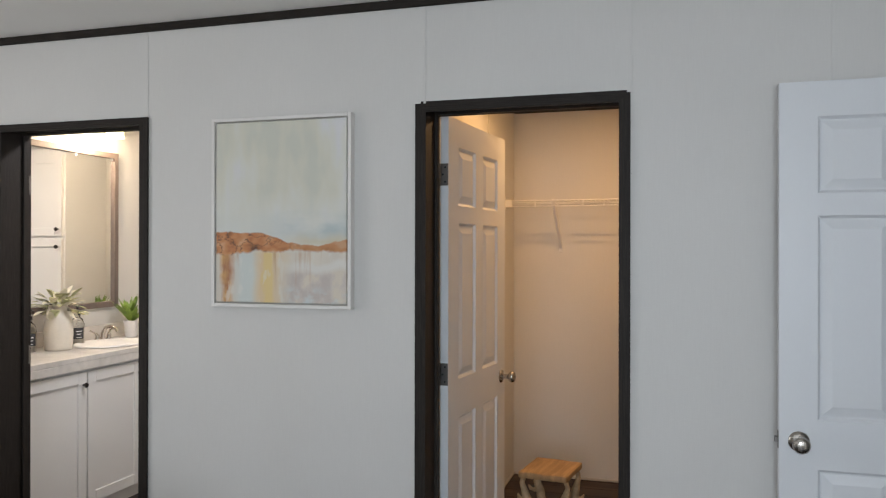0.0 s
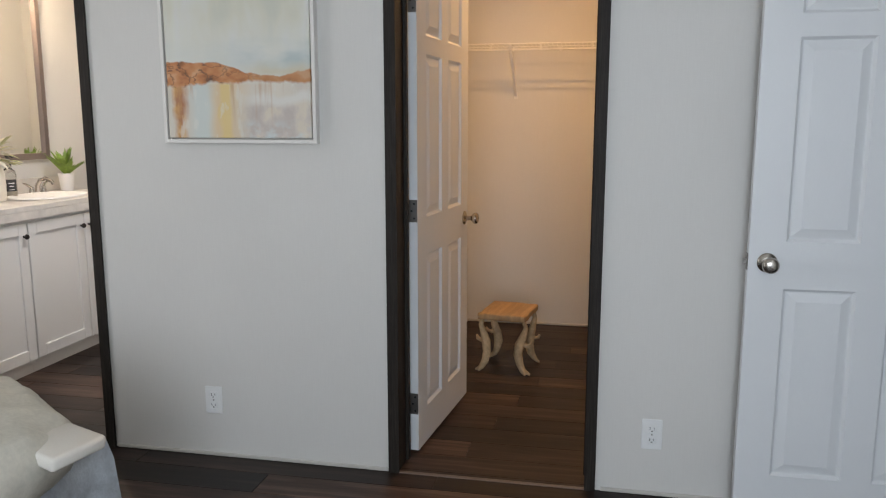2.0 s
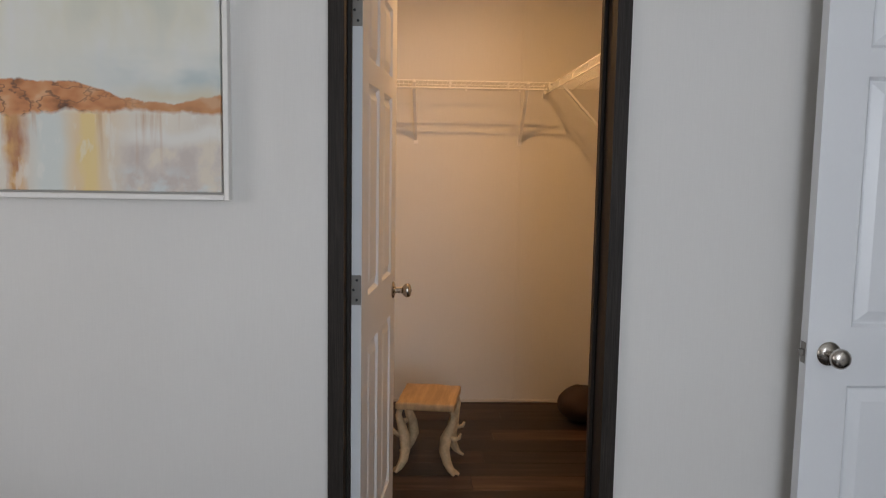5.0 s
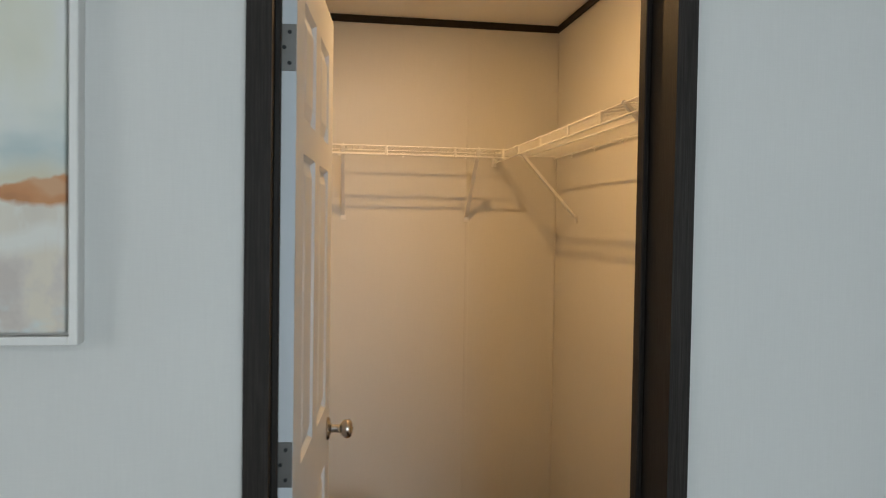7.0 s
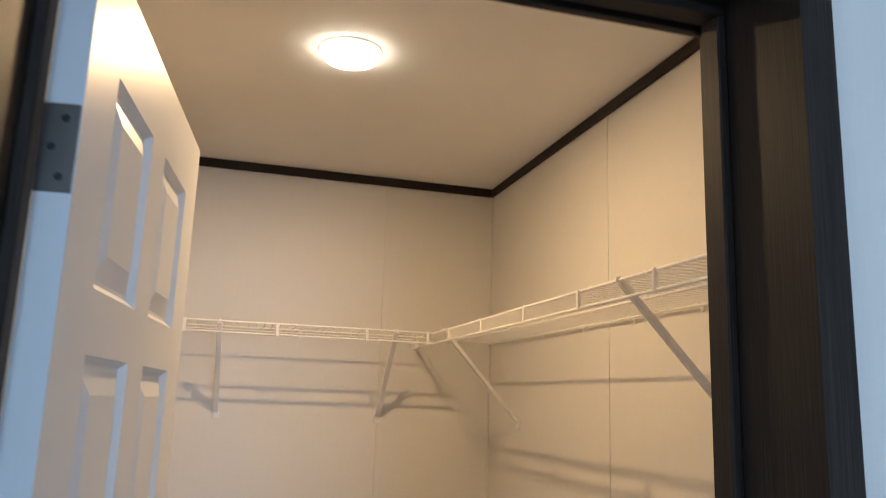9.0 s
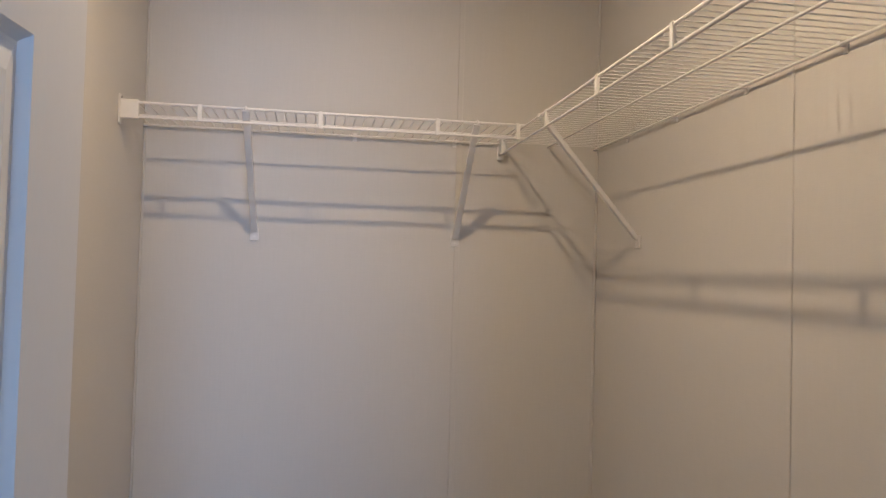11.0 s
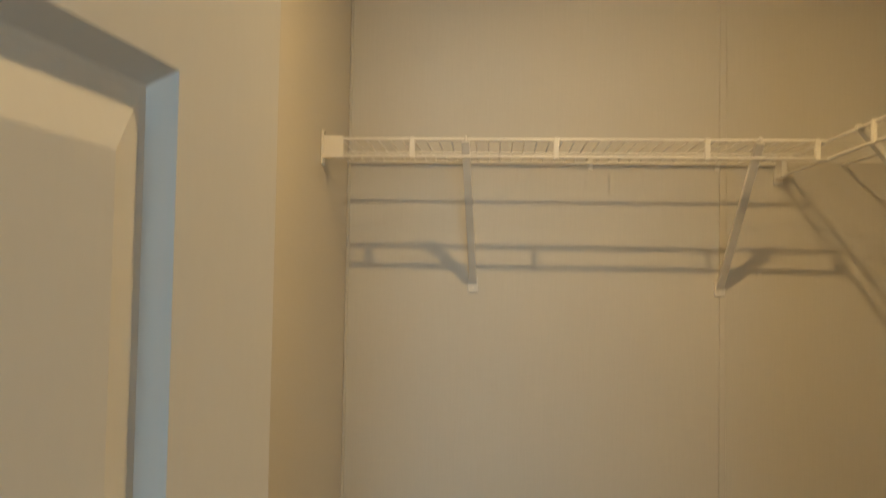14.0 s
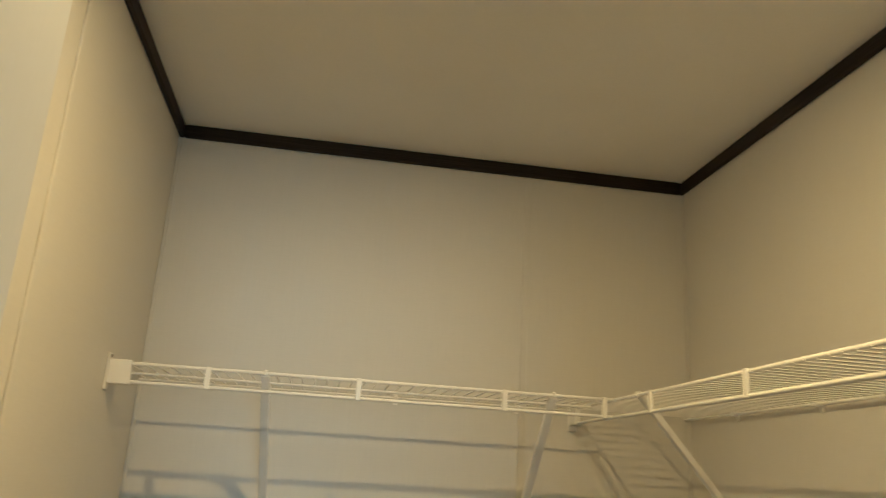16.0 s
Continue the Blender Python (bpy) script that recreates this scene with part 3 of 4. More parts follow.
def six_panel_door(name, m, label, w, h=2.016, t=0.035, hinge_z=(0.155, 0.945, 1.740)):
    root = thing(name, m, label, "door", kind="structure")
    part("leaf", door_leaf_mesh(w, h, t), PAINT, root)
    kz, kx = 0.885, w - 0.058
    knob_set(root, kx, kz, -t, -1)
    knob_set(root, kx, kz, 0.0, 1)
    part("latch", boxes(((w, -t + 0.006, kz - 0.028), (w + 0.002, -0.006, kz + 0.028)), ((w + 0.002, -t + 0.011, kz - 0.009), (w + 0.011, -0.011, kz + 0.009)), bevel=0.001), STEEL, root, "steel latch plate and bolt")
    for z in hinge_z:
        bm = boxes(((-0.002, -t + 0.001, z), (0.0, 0.0, z + 0.088)), bevel=0.0006)
        tube(bm, (-0.003, 0.006, z), (-0.003, 0.006, z + 0.088), 0.006, segments=10)
        hinge = part("hinge", bm, STEEL, root, "dull steel butt hinge")
        for sz in (0.015, 0.044, 0.073):
            sc = bmesh.new()
            tube(sc, (-0.002, -t / 2 + (0.006 if sz == 0.044 else -0.004), z + sz), (-0.0032, -t / 2 + (0.006 if sz == 0.044 else -0.004), z + sz), 0.004, segments=10)
            part("screw", sc, SLOT, hinge)
    return root


six_panel_door("door_1", pose(0.284, 3.216, 0.014, 0, 0, 84), "white six-panel closet door standing open", 0.722)
# the bedroom's entry door stands folded back along the wall, its free edge towards the closet
six_panel_door("door_2", pose(2.255, 2.918, 0.012, 0, 0, 180), "white six-panel bedroom door folded back against the wall", 0.760)


# ---------------------------------------------------------------- bedroom things
def outlet(m):
    root = thing("wall_outlet", m, "white duplex power outlet low on the wall", "outlet", "wall outlets")
    part("cover_plate", boxes(((-0.036, -0.006, -0.057), (0.036, 0, 0.057)), bevel=0.003, segments=2), PLASTIC, root)
    for z in (-0.021, 0.021):
        r = part("receptacle", boxes(((-0.017, -0.008, z - 0.014), (0.017, -0.006, z + 0.014)), bevel=0.004), PLASTIC, root)
        part("slot", boxes(((-0.008, -0.0086, z - 0.003), (-0.006, -0.008, z + 0.007)), ((0.006, -0.0086, z - 0.003), (0.008, -0.008, z + 0.006)), ((-0.0025, -0.0086, z - 0.010), (0.0025, -0.008, z - 0.006))), SLOT, r)
    sc = bmesh.new()
    tube(sc, (0, -0.006, 0), (0, -0.0075, 0), 0.003)
    part("screw", sc, STEEL, root)
    return root


outlet(pose(-0.488, WY, 0.239))
outlet(pose(1.226, WY, 0.235))

# framed canvas in a floating frame
PX0, PX1, PZ0, PZ1, PD = -0.620, -0.008, 1.268, 2.026, 0.036
pic = thing("framed_painting", pose(PX0, WY - PD, PZ0), "abstract landscape canvas in a pale floating frame", "painting")
pw, ph = PX1 - PX0, PZ1 - PZ0
part("frame", boxes(((0, 0, 0), (0.014, PD, ph)), ((pw - 0.014, 0, 0), (pw, PD, ph)), ((0.014, 0, 0), (pw - 0.014, PD, 0.014)), ((0.014, 0, ph - 0.014), (pw - 0.014, PD, ph)), bevel=0.0015), FRAME_WHITE, pic)
part("backing", boxes(((0.014, 0.022, 0.014), (pw - 0.014, PD, ph - 0.014))), FRAME_DARK, pic)
cv = part("canvas", boxes(((0.0, 0, 0.0), (pw - 0.040, 0.018, ph - 0.040)), bevel=0.002), painting_material(pw - 0.040, ph - 0.040), pic)
cv.location = (0.020, 0.004, 0.020)

# bed: base under a hanging coverlet, quilt rumpled over the corner, folded cream blanket
BED_X0, BED_X1, BED_Y0, BED_Y1 = -2.35, -0.265, 0.55, 2.03


def cloth_block(a, b, cuts, rough, scale, seed, round_off):
    """A soft block with rounded edges and rumpled faces."""
    bm = bmesh.new()
    box(bm, a, b)
    bmesh.ops.bevel(bm, geom=bm.edges[:], offset=round_off, segments=3, affect="EDGES", profile=0.5)
    bmesh.ops.subdivide_edges(bm, edges=[e for e in bm.edges if e.calc_length() > 0.2], cuts=cuts, use_grid_fill=True)
    bm.normal_update()
    for v in bm.verts:
        n = noise.noise(v.co * scale + Vector((seed, 0, 0))) + 0.5 * noise.noise(v.co * scale * 2.7 + Vector((0, seed, 0)))
        v.co += v.normal * n * rough
    return bm


bed = thing("bed", pose(0, 0, 0), "bed with a cream sage quilt and pale blue coverlet", "bed")
part("mattress", cloth_block((BED_X0, BED_Y0, 0.10), (BED_X1 - 0.03, BED_Y1 - 0.03, 0.505), 8, 0.006, 5, 3.0, 0.05), COVERLET, bed, smooth=60)
def coverlet_mesh():
    bm = bmesh.new()
    nx, rows = 60, [(0.515, 0.0), (0.46, 0.02), (0.3, 0.035), (0.15, 0.05), (0.03, 0.06)]
    outline = []
    for k in range(nx + 1):
        s = k / nx
        if s < 0.5:
            outline.append((BED_X0 + (BED_X1 - BED_X0) * s * 2, BED_Y1, 0, 1))
        else:
            outline.append((BED_X1, BED_Y1 + (BED_Y0 - BED_Y1) * (s - 0.5) * 2, 1, 0))
    grid = []
    for z, out in rows:
        line = []
        for k, (x, y, nx_, ny_) in enumerate(outline):
            wave = 0.022 * math.sin(k * 1.7) * (0.54 - z) / 0.5 + 0.012 * math.sin(k * 0.9 + 1)
            line.append(bm.verts.new((x + nx_ * (out + wave), y + ny_ * (out + wave), z)))
        grid.append(line)
    for a, b in zip(grid, grid[1:]):
        for k in range(nx):
            bm.faces.new((a[k], a[k + 1], b[k + 1], b[k]))
    r = bmesh.ops.solidify(bm, geom=bm.faces[:], thickness=0.008)
    return bm
part("coverlet", coverlet_mesh(), COVERLET, bed, "pale blue and white coverlet hanging to the floor", 60)
def quilt_mesh():
    """A soft sheet over a plan outline, highest in the middle, with rumples and a rounded rim."""
    outline = [(-2.35, 2.22), (-1.6, 2.24), (-1.2, 2.23), (-0.84, 2.21), (-0.66, 2.12), (-0.46, 2.015), (-0.32, 1.945), (-0.225, 1.87), (-0.19, 1.70), (-0.20, 1.2), (-0.22, 0.9), (-0.24, 0.5), (-1.2, 0.46), (-2.35, 0.48)]
    pts = []
    for (xa, ya), (xb, yb) in zip(outline, outline[1:] + outline[:1]):
        n = max(2, int(math.hypot(xb - xa, yb - ya) / 0.035))
        pts += [Vector((xa + (xb - xa) * k / n, ya + (yb - ya) * k / n, 0)) for k in range(n)]
    mid = Vector((-1.25, 1.35, 0))
    bm = bmesh.new()
    rings = []
    for q, z in ((0.985, 0.505), (1.0, 0.54), (1.008, 0.57), (1.006, 0.60), (0.997, 0.625), (0.98, 0.645), (0.96, 0.66), (0.93, 0.67), (0.9, 0.675), (0.86, 0.68), (0.82, 0.68), (0.76, 0.685), (0.68, 0.685), (0.58, 0.69), (0.45, 0.69), (0.2, 0.69)):
        ring = []
        for p in pts:
            v = mid + (p - mid) * q
            n = noise.noise(v * 5.5) + 0.8 * noise.noise(v * 12 + Vector((4, 0, 0))) + 0.12 * noise.noise(v * 25)
            ring.append(bm.verts.new((v.x, v.y, z + 0.030 * n * (1.0 if z > 0.56 else 0.3))))
        rings.append(ring)
    for a, b in zip(rings, rings[1:]):
        for k in range(len(pts)):
            j = (k + 1) % len(pts)
            bm.faces.new((a[k], a[j], b[j], b[k]))
    bm.faces.new(rings[-1])
    bm.faces.new(rings[0][::-1])
    return bm


part("quilt", quilt_mesh(), QUILT, bed, "rumpled cream and sage quilt", 70)
solid("folded_blanket", cloth_block((-0.062, -0.075, 0), (0.062, 0.075, 0.034), 3, 0.003, 9, 2.0, 0.010), CREAM, "folded cream blanket lying on the bed corner", "blanket", m=pose(-0.185, 1.765, 0.595, 0, 8, -12), smooth=60)


# ---------------------------------------------------------------- closet things
lamp = thing("ceiling_light", pose(0.718, 4.28, CEIL), "round recessed ceiling lamp with a warm lit lens", "ceiling light")
part("trim_ring", lathe(bmesh.new(), [(0.0745, 0), (0.083, 0), (0.083, -0.002), (0.080, -0.004), (0.0745, -0.005)], 40), PLASTIC, lamp, "white trim ring", 40)
part("lens", lathe(bmesh.new(), [(0, -0.026), (0.050, -0.0255), (0.066, -0.023), (0.072, -0.018), (0.074, -0.0015), (0, -0.0015)], 40), LAMP_GLOW, lamp, "glowing warm lens")

WR = 0.0014


def wire_shelf(name, m, length, depth, label, struts, ends, ties):
    """A coated wire shelf. Local x runs along it, y from the wall (0) to the front lip, z is 0 at the deck."""
    root = thing(name, m, label, "wire shelf", "closet shelves")
    lip = -0.036
    for nm, y, z, r in (("back_rod", 0.012, -0.006, 0.0032), ("middle_rod", depth * 0.52, -0.006, 0.0030), ("front_rod", depth, 0.0, 0.0036), ("lip_rod", depth, lip, 0.0036)):
        bm = bmesh.new()
        tube(bm, (0, y, z), (length, y, z), r, segments=8)
        part(nm, bm, WIRE, root, smooth=60)
    bm = bmesh.new()
    sweep(bm, [(0, 0.004, 0), (0, depth - 0.004, 0), (0, depth + 0.004, -0.003)], WR, 6)
    wire = mesh_of("wire", bm, WIRE, 60)
    count = int(length / 0.0254)
    for k in range(count):
        w = new("wire", wire)
        w.parent, w.location = root, ((k + 0.5) * length / count, 0, 0)
    for x in ties:
        part("lip_tie", boxes(((x - 0.0055, depth - 0.001, lip - 0.004), (x + 0.0055, depth + 0.006, 0.004)), bevel=0.0012), WIRE, root)
    for x0, x1 in struts:
        bm = bmesh.new()
        a, b = Vector((x0, depth - 0.004, -0.002)), Vector((x1, 0.008, -0.296))
        d = (b - a).normalized()
        across = (Vector((1, 0, 0)) - d * d.x).normalized()
        turn = Matrix((across, d.cross(across), d)).transposed().to_4x4()
        bmesh.ops.create_cube(bm, size=1, matrix=Matrix.Translation((a + b) / 2) @ turn @ Matrix.Diagonal((0.017, 0.012, (b - a).length, 1)))
        bmesh.ops.bevel(bm, geom=bm.edges[:], offset=0.0012, segments=1, affect="EDGES")
        strut = part("strut", bm, WIRE, root, "flat white support strut")
        part("foot", boxes(((x1 - 0.012, 0, -0.322), (x1 + 0.012, 0.007, -0.286)), ((x1 - 0.009, 0.007, -0.298), (x1 + 0.009, 0.013, -0.290)), bevel=0.0012), POT, strut, "white plastic foot")
        sc = bmesh.new()
        tube(sc, (x1, 0.007, -0.310), (x1, 0.0085, -0.310), 0.0035, segments=10)
        part("screw", sc, WIRE, strut)
        hk = bmesh.new()
        sweep(hk, [(x0, depth - 0.006, -0.004), (x0, depth - 0.002, 0.006), (x0, depth + 0.005, 0.004), (x0, depth + 0.006, -0.004)], 0.003, 6)
        part("hook", hk, WIRE, strut)
    for x, way in ends:
        b = part("end_bracket", boxes(((x, depth - 0.010, lip - 0.018), (x + way * 0.004, depth + 0.012, 0.018)), ((x + way * 0.004, depth - 0.006, lip - 0.005), (x + way * 0.046, depth + 0.008, 0.006)), bevel=0.0012), WIRE, root, "white plastic end bracket")
        sc = bmesh.new()
        tube(sc, (x + way * 0.004, depth, 0.012), (x + way * 0.006, depth, 0.012), 0.003)
        part("screw", sc, STEEL, b)
    for k in range(int(length / 0.3)):
        x = 0.14 + k * 0.3
        part("wall_clip", boxes(((x - 0.006, 0, -0.022), (x + 0.006, 0.003, 0.004)), ((x - 0.005, 0.003, -0.010), (x + 0.005, 0.016, -0.001)), bevel=0.001), WIRE, root)
    return root


SZ = 1.813
# both shelves are built mirrored into place, so that each one's depth runs away from its own wall
wire_shelf("wire_shelf", pose(CX1 - 0.314, BACK, SZ, 0, 0, 180), CX1 - 0.314 - CX0, 0.284, "white wire shelf across the closet's back wall",
           [(CX1 - 0.314 - 0.452, CX1 - 0.314 - 0.464), (CX1 - 0.314 - 1.052, CX1 - 0.314 - 1.050)], [(CX1 - 0.314 - CX0, -1)], [0.02, 0.238, 0.543, 0.842])
wire_shelf("wire_shelf", pose(CX1, WY2 + 0.002, SZ, 0, 0, 90), BACK - WY2 - 0.004, 0.312, "white wire shelf along the closet's side wall",
           [(4.955 - WY2, 5.05 - WY2), (3.745 - WY2, 3.775 - WY2)], [(0.0, 1), (BACK - WY2 - 0.004, -1)], [0.12, 0.42, 0.722, 1.03, 1.36, 1.70])

# low table: a tan plank top on twisted driftwood legs
table = thing("side_table", pose(0.545, 4.42, 0, 0, 0, -8), "low tan plank side table on twisted driftwood legs", "table")
bm = boxes(((-0.13, -0.16, 0.300), (0.13, 0.16, 0.334)), bevel=0.006, segments=2)
bmesh.ops.subdivide_edges(bm, edges=[e for e in bm.edges if e.calc_length() > 0.1], cuts=9, use_grid_fill=True)
for v in bm.verts:
    v.co += Vector((0.006 * noise.noise(v.co * 16), 0.006 * noise.noise(v.co * 16 + Vector((9, 2, 4))), 0.003 * noise.noise(v.co * 11 + Vector((3, 7, 1)))))
part("top", bm, CARD, table, "tan wooden plank top", 50)


def driftwood_leg(sx, sy, knee, fork):
    bm = bmesh.new()

    def limb(points, radii):
        sweep(bm, [(sx * x, sy * y, z) for x, y, z in points], radii, 9)

    limb([(0.112, 0.118, 0.302), (0.124, 0.112, 0.262), (0.112, 0.106, 0.215), (0.088 + knee, 0.104, 0.165), (0.082 + knee, 0.110, 0.110), (0.098, 0.122, 0.062), (0.116, 0.134, 0.030), (0.132, 0.144, 0.011)],
         [0.013, 0.014, 0.019, 0.025, 0.024, 0.020, 0.016, 0.008])
    limb([(0.100, 0.106, 0.180), (0.126, 0.102, 0.160 + fork), (0.146, 0.098, 0.168 + fork), (0.156, 0.094, 0.186 + fork)], [0.014, 0.012, 0.010, 0.005])
    limb([(0.112, 0.130, 0.038), (0.134, 0.122, 0.018), (0.152, 0.120, 0.009)], [0.013, 0.010, 0.006])
    for v in bm.verts:
        v.co += Vector((noise.noise(v.co * 38), noise.noise(v.co * 38 + Vector((5, 1, 8))), 0)) * 0.005
        v.co.z = max(v.co.z, 0.0005)
    part("leg", bm, PAPER, table, "pale twisted driftwood leg", 60)


driftwood_leg(1, -1, 0.0, 0.0)
driftwood_leg(-1, -1, 0.010, 0.012)
driftwood_leg(1, 1, 0.014, -0.010)
driftwood_leg(-1, 1, 0.004, 0.006)

# dark soft bag slumped in the corner
bag = bmesh.new()
bmesh.ops.create_uvsphere(bag, u_segments=28, v_segments=18, radius=0.115)
for v in bag.verts:
    v.co.z *= 0.95 if v.co.z > 0 else 0.8
    v.co += v.co.normalized() * 0.012 * noise.noise(v.co * 14)
    if v.co.z < -0.088:
        v.co.z = -0.088
solid("soft_bag", bag, BROWN_BAG, "dark brown rounded cloth bag on the closet floor", "bag", m=pose(1.375, 5.06, 0.088), smooth=80)


# ---------------------------------------------------------------- bathroom things
VX, VTOP = -1.94, 0.912
V_Y0, V_Y1 = WY2 + 0.02, 4.80
counter = thing("vanity_counter", pose(0, 0, 0), "pale marble laminate vanity counter with a basin", "counter")
part("worktop", boxes(((BX0, WY2 + 0.002, VTOP - 0.03), (VX + 0.018, V_Y1 + 0.01, VTOP)), ((VX - 0.004, WY2 + 0.002, VTOP - 0.075), (VX + 0.018, V_Y1 + 0.01, VTOP - 0.03)), bevel=0.003, segments=2), MARBLE, counter)
part("backsplash", boxes(((BX0, WY2 + 0.002, VTOP), (BX0 + 0.018, V_Y1 + 0.01, VTOP + 0.09)), bevel=0.002), MARBLE, counter)
basin = bmesh.new()
lathe(basin, [(0.205, 0.002), (0.225, 0.004), (0.222, 0.012), (0.205, 0.014), (0.195, 0.008), (0.17, 0.003), (0.0, 0.002)], 40)
bmesh.ops.scale(basin, vec=(0.85, 1.1, 1), verts=basin.verts)
bmesh.ops.translate(basin, vec=(-2.17, 4.28, VTOP), verts=basin.verts)
part("basin", basin, POT, counter, "white oval basin rim", 50)


def shaker_door(parent, w, h, knob_side):
    """A cabinet door in the y-z plane, facing +x, hinged unit at its lower corner."""
    x, s = 0.019, 0.062
    door = part("door", boxes(((0, s - 0.004, s - 0.004), (x - 0.010, w - s + 0.004, h - s + 0.004))), CABINET, parent)
    for nm, a, b in (("stile", (0, 0, 0), (x, s, h)), ("stile", (0, w - s, 0), (x, w, h)), ("rail", (0, s, 0), (x, w - s, s)), ("rail", (0, s, h - s), (x, w - s, h))):
        part(nm, boxes((a, b), bevel=0.002), CABINET, door)
    ky = 0.03 if knob_side < 0 else w - 0.03
    if knob_side:
        m = Matrix.Translation((x, ky, h - 0.07 if h < 1 else h * 0.12)) @ Matrix.Rotation(radians(90), 4, "Y")
        part("knob", lathe(bmesh.new(), [(0, 0), (0.006, 0), (0.006, 0.010), (0.013, 0.016), (0.015, 0.022), (0.012, 0.028), (0, 0.030)], 18, m), BRONZE, door, "dark bronze knob", 40)
    return door


for y0, y1, knobs in ((WY2 + 0.01, 3.318, ()), (3.318, 3.816, (1,)), (3.816, 4.735, (1, -1)), (4.735, 4.79, ())):
    unit = thing("vanity_cabinet", pose(VX - 0.019, y0, 0), "white shaker vanity cabinet unit with dark knobs", "cabinet", "vanity cabinets")
    part("body", boxes(((BX0 - VX + 0.02, 0.001, 0.060), (0, y1 - y0 - 0.001, VTOP - 0.077)), bevel=0.001), CABINET, unit)
    part("toe_kick", boxes(((-0.035, 0.001, 0), (-0.020, y1 - y0 - 0.001, 0.060))), CABINET, unit)
    n = len(knobs)
    for k, side in enumerate(knobs):
        w = (y1 - y0) / n - 0.010
        d = shaker_door(unit, w, 0.742, side)
        d.location = (0.0005, 0.005 + k * (y1 - y0) / n, 0.080)

# framed wall mirror
MY0, MY1, MZ0, MZ1 = 3.50, 4.675, 1.115, 2.150
mir = thing("wall_mirror", pose(BX0, 0, 0), "large wall mirror in a taupe wood frame", "mirror")
part("glass", boxes(((0.006, MY0 + 0.03, MZ0 + 0.03), (0.010, MY1 - 0.03, MZ1 - 0.03))), MIRROR, mir)
part("backing", boxes(((0, MY0 + 0.01, MZ0 + 0.01), (0.006, MY1 - 0.01, MZ1 - 0.01))), FRAME_DARK, mir)
part("frame", boxes(((0.006, MY0, MZ0), (0.028, MY0 + 0.038, MZ1)), ((0.006, MY1 - 0.038, MZ0), (0.028, MY1, MZ1)), ((0.006, MY0 + 0.038, MZ0), (0.028, MY1 - 0.038, MZ0 + 0.038)), ((0.006, MY0 + 0.038, MZ1 - 0.038), (0.028, MY1 - 0.038, MZ1)), bevel=0.002), MIRROR_FRAME, mir)
for y in (4.30, 4.625):
    part("mirror_clip", boxes(((0.010, y - 0.008, MZ1 - 0.055), (0.016, y + 0.008, MZ1 - 0.036)), bevel=0.001), PLASTIC, mir)

# lamp bar over the mirror
van = thing("vanity_light", pose(BX0, 4.32, 2.24), "lit vanity lamp bar over the bathroom mirror", "wall lamp")
part("back_plate", boxes(((0, -0.30, 0.05), (0.025, 0.30, 0.13)), bevel=0.004, segments=2), NICKEL, van)
for y in (-0.20, 0.03, 0.24):
    m = Matrix.Translation((0.09, y, 0.0))
    part("shade", lathe(bmesh.new(), [(0.026, 0.11), (0.034, 0.10), (0.048, 0.06), (0.058, 0.01), (0.060, 0.0), (0.056, 0.002), (0.045, 0.06), (0.0, 0.10)], 24, m), SHADE_GLOW, van, "glowing glass shade", 50)
    bm = bmesh.new()
    sweep(bm, [(0.02, y, 0.10), (0.06, y, 0.125), (0.09, y, 0.125), (0.09, y, 0.10)], 0.008)
    part("arm", bm, NICKEL, van, smooth=50)

# unseen glowing disc, added to go with the bathroom's fill light
bath_fill_lamp = thing("ceiling_light", pose(-1.3, 4.2, CEIL), "unseen round lamp added to brighten the bathroom", "ceiling light")
part("lens", lathe(bmesh.new(), [(0, -0.012), (0.09, -0.010), (0.10, -0.004), (0.10, 0)], 32), BATH_FILL_GLOW, bath_fill_lamp)

# tall linen cabinet that the mirror shows
tall = thing("linen_cabinet", pose(-1.30, 4.95, 0, 0, 0, 0), "tall white linen cabinet with two stacked doors", "cabinet")
part("body", boxes(((-0.48, 0.0, 0.0), (0, BACK - 4.95, 2.25)), bevel=0.002), CABINET, tall)
for z0, h, kz in ((0.12, 1.46, 1.40), (1.60, 0.60, 0.05)):
    d = part("door", boxes(((-0.404, -0.009, 0.056), (-0.076, 0, h - 0.056))), CABINET, tall)
    for nm, a, b in (("stile", (-0.46, -0.019, 0), (-0.40, 0, h)), ("stile", (-0.08, -0.019, 0), (-0.02, 0, h)), ("rail", (-0.40, -0.019, 0), (-0.08, 0, 0.06)), ("rail", (-0.40, -0.019, h - 0.06), (-0.08, 0, h))):
        part(nm, boxes((a, b), bevel=0.0015), CABINET, d)
    d.location = (0, 0, z0)
    m = Matrix.Translation((-0.43, -0.019, kz)) @ Matrix.Rotation(radians(90), 4, "X")
    part("knob", lathe(bmesh.new(), [(0, 0), (0.006, 0), (0.006, 0.010), (0.013, 0.016), (0.015, 0.022), (0.012, 0.028), (0, 0.030)], 18, m), BRONZE, d, "dark bronze knob", 40)

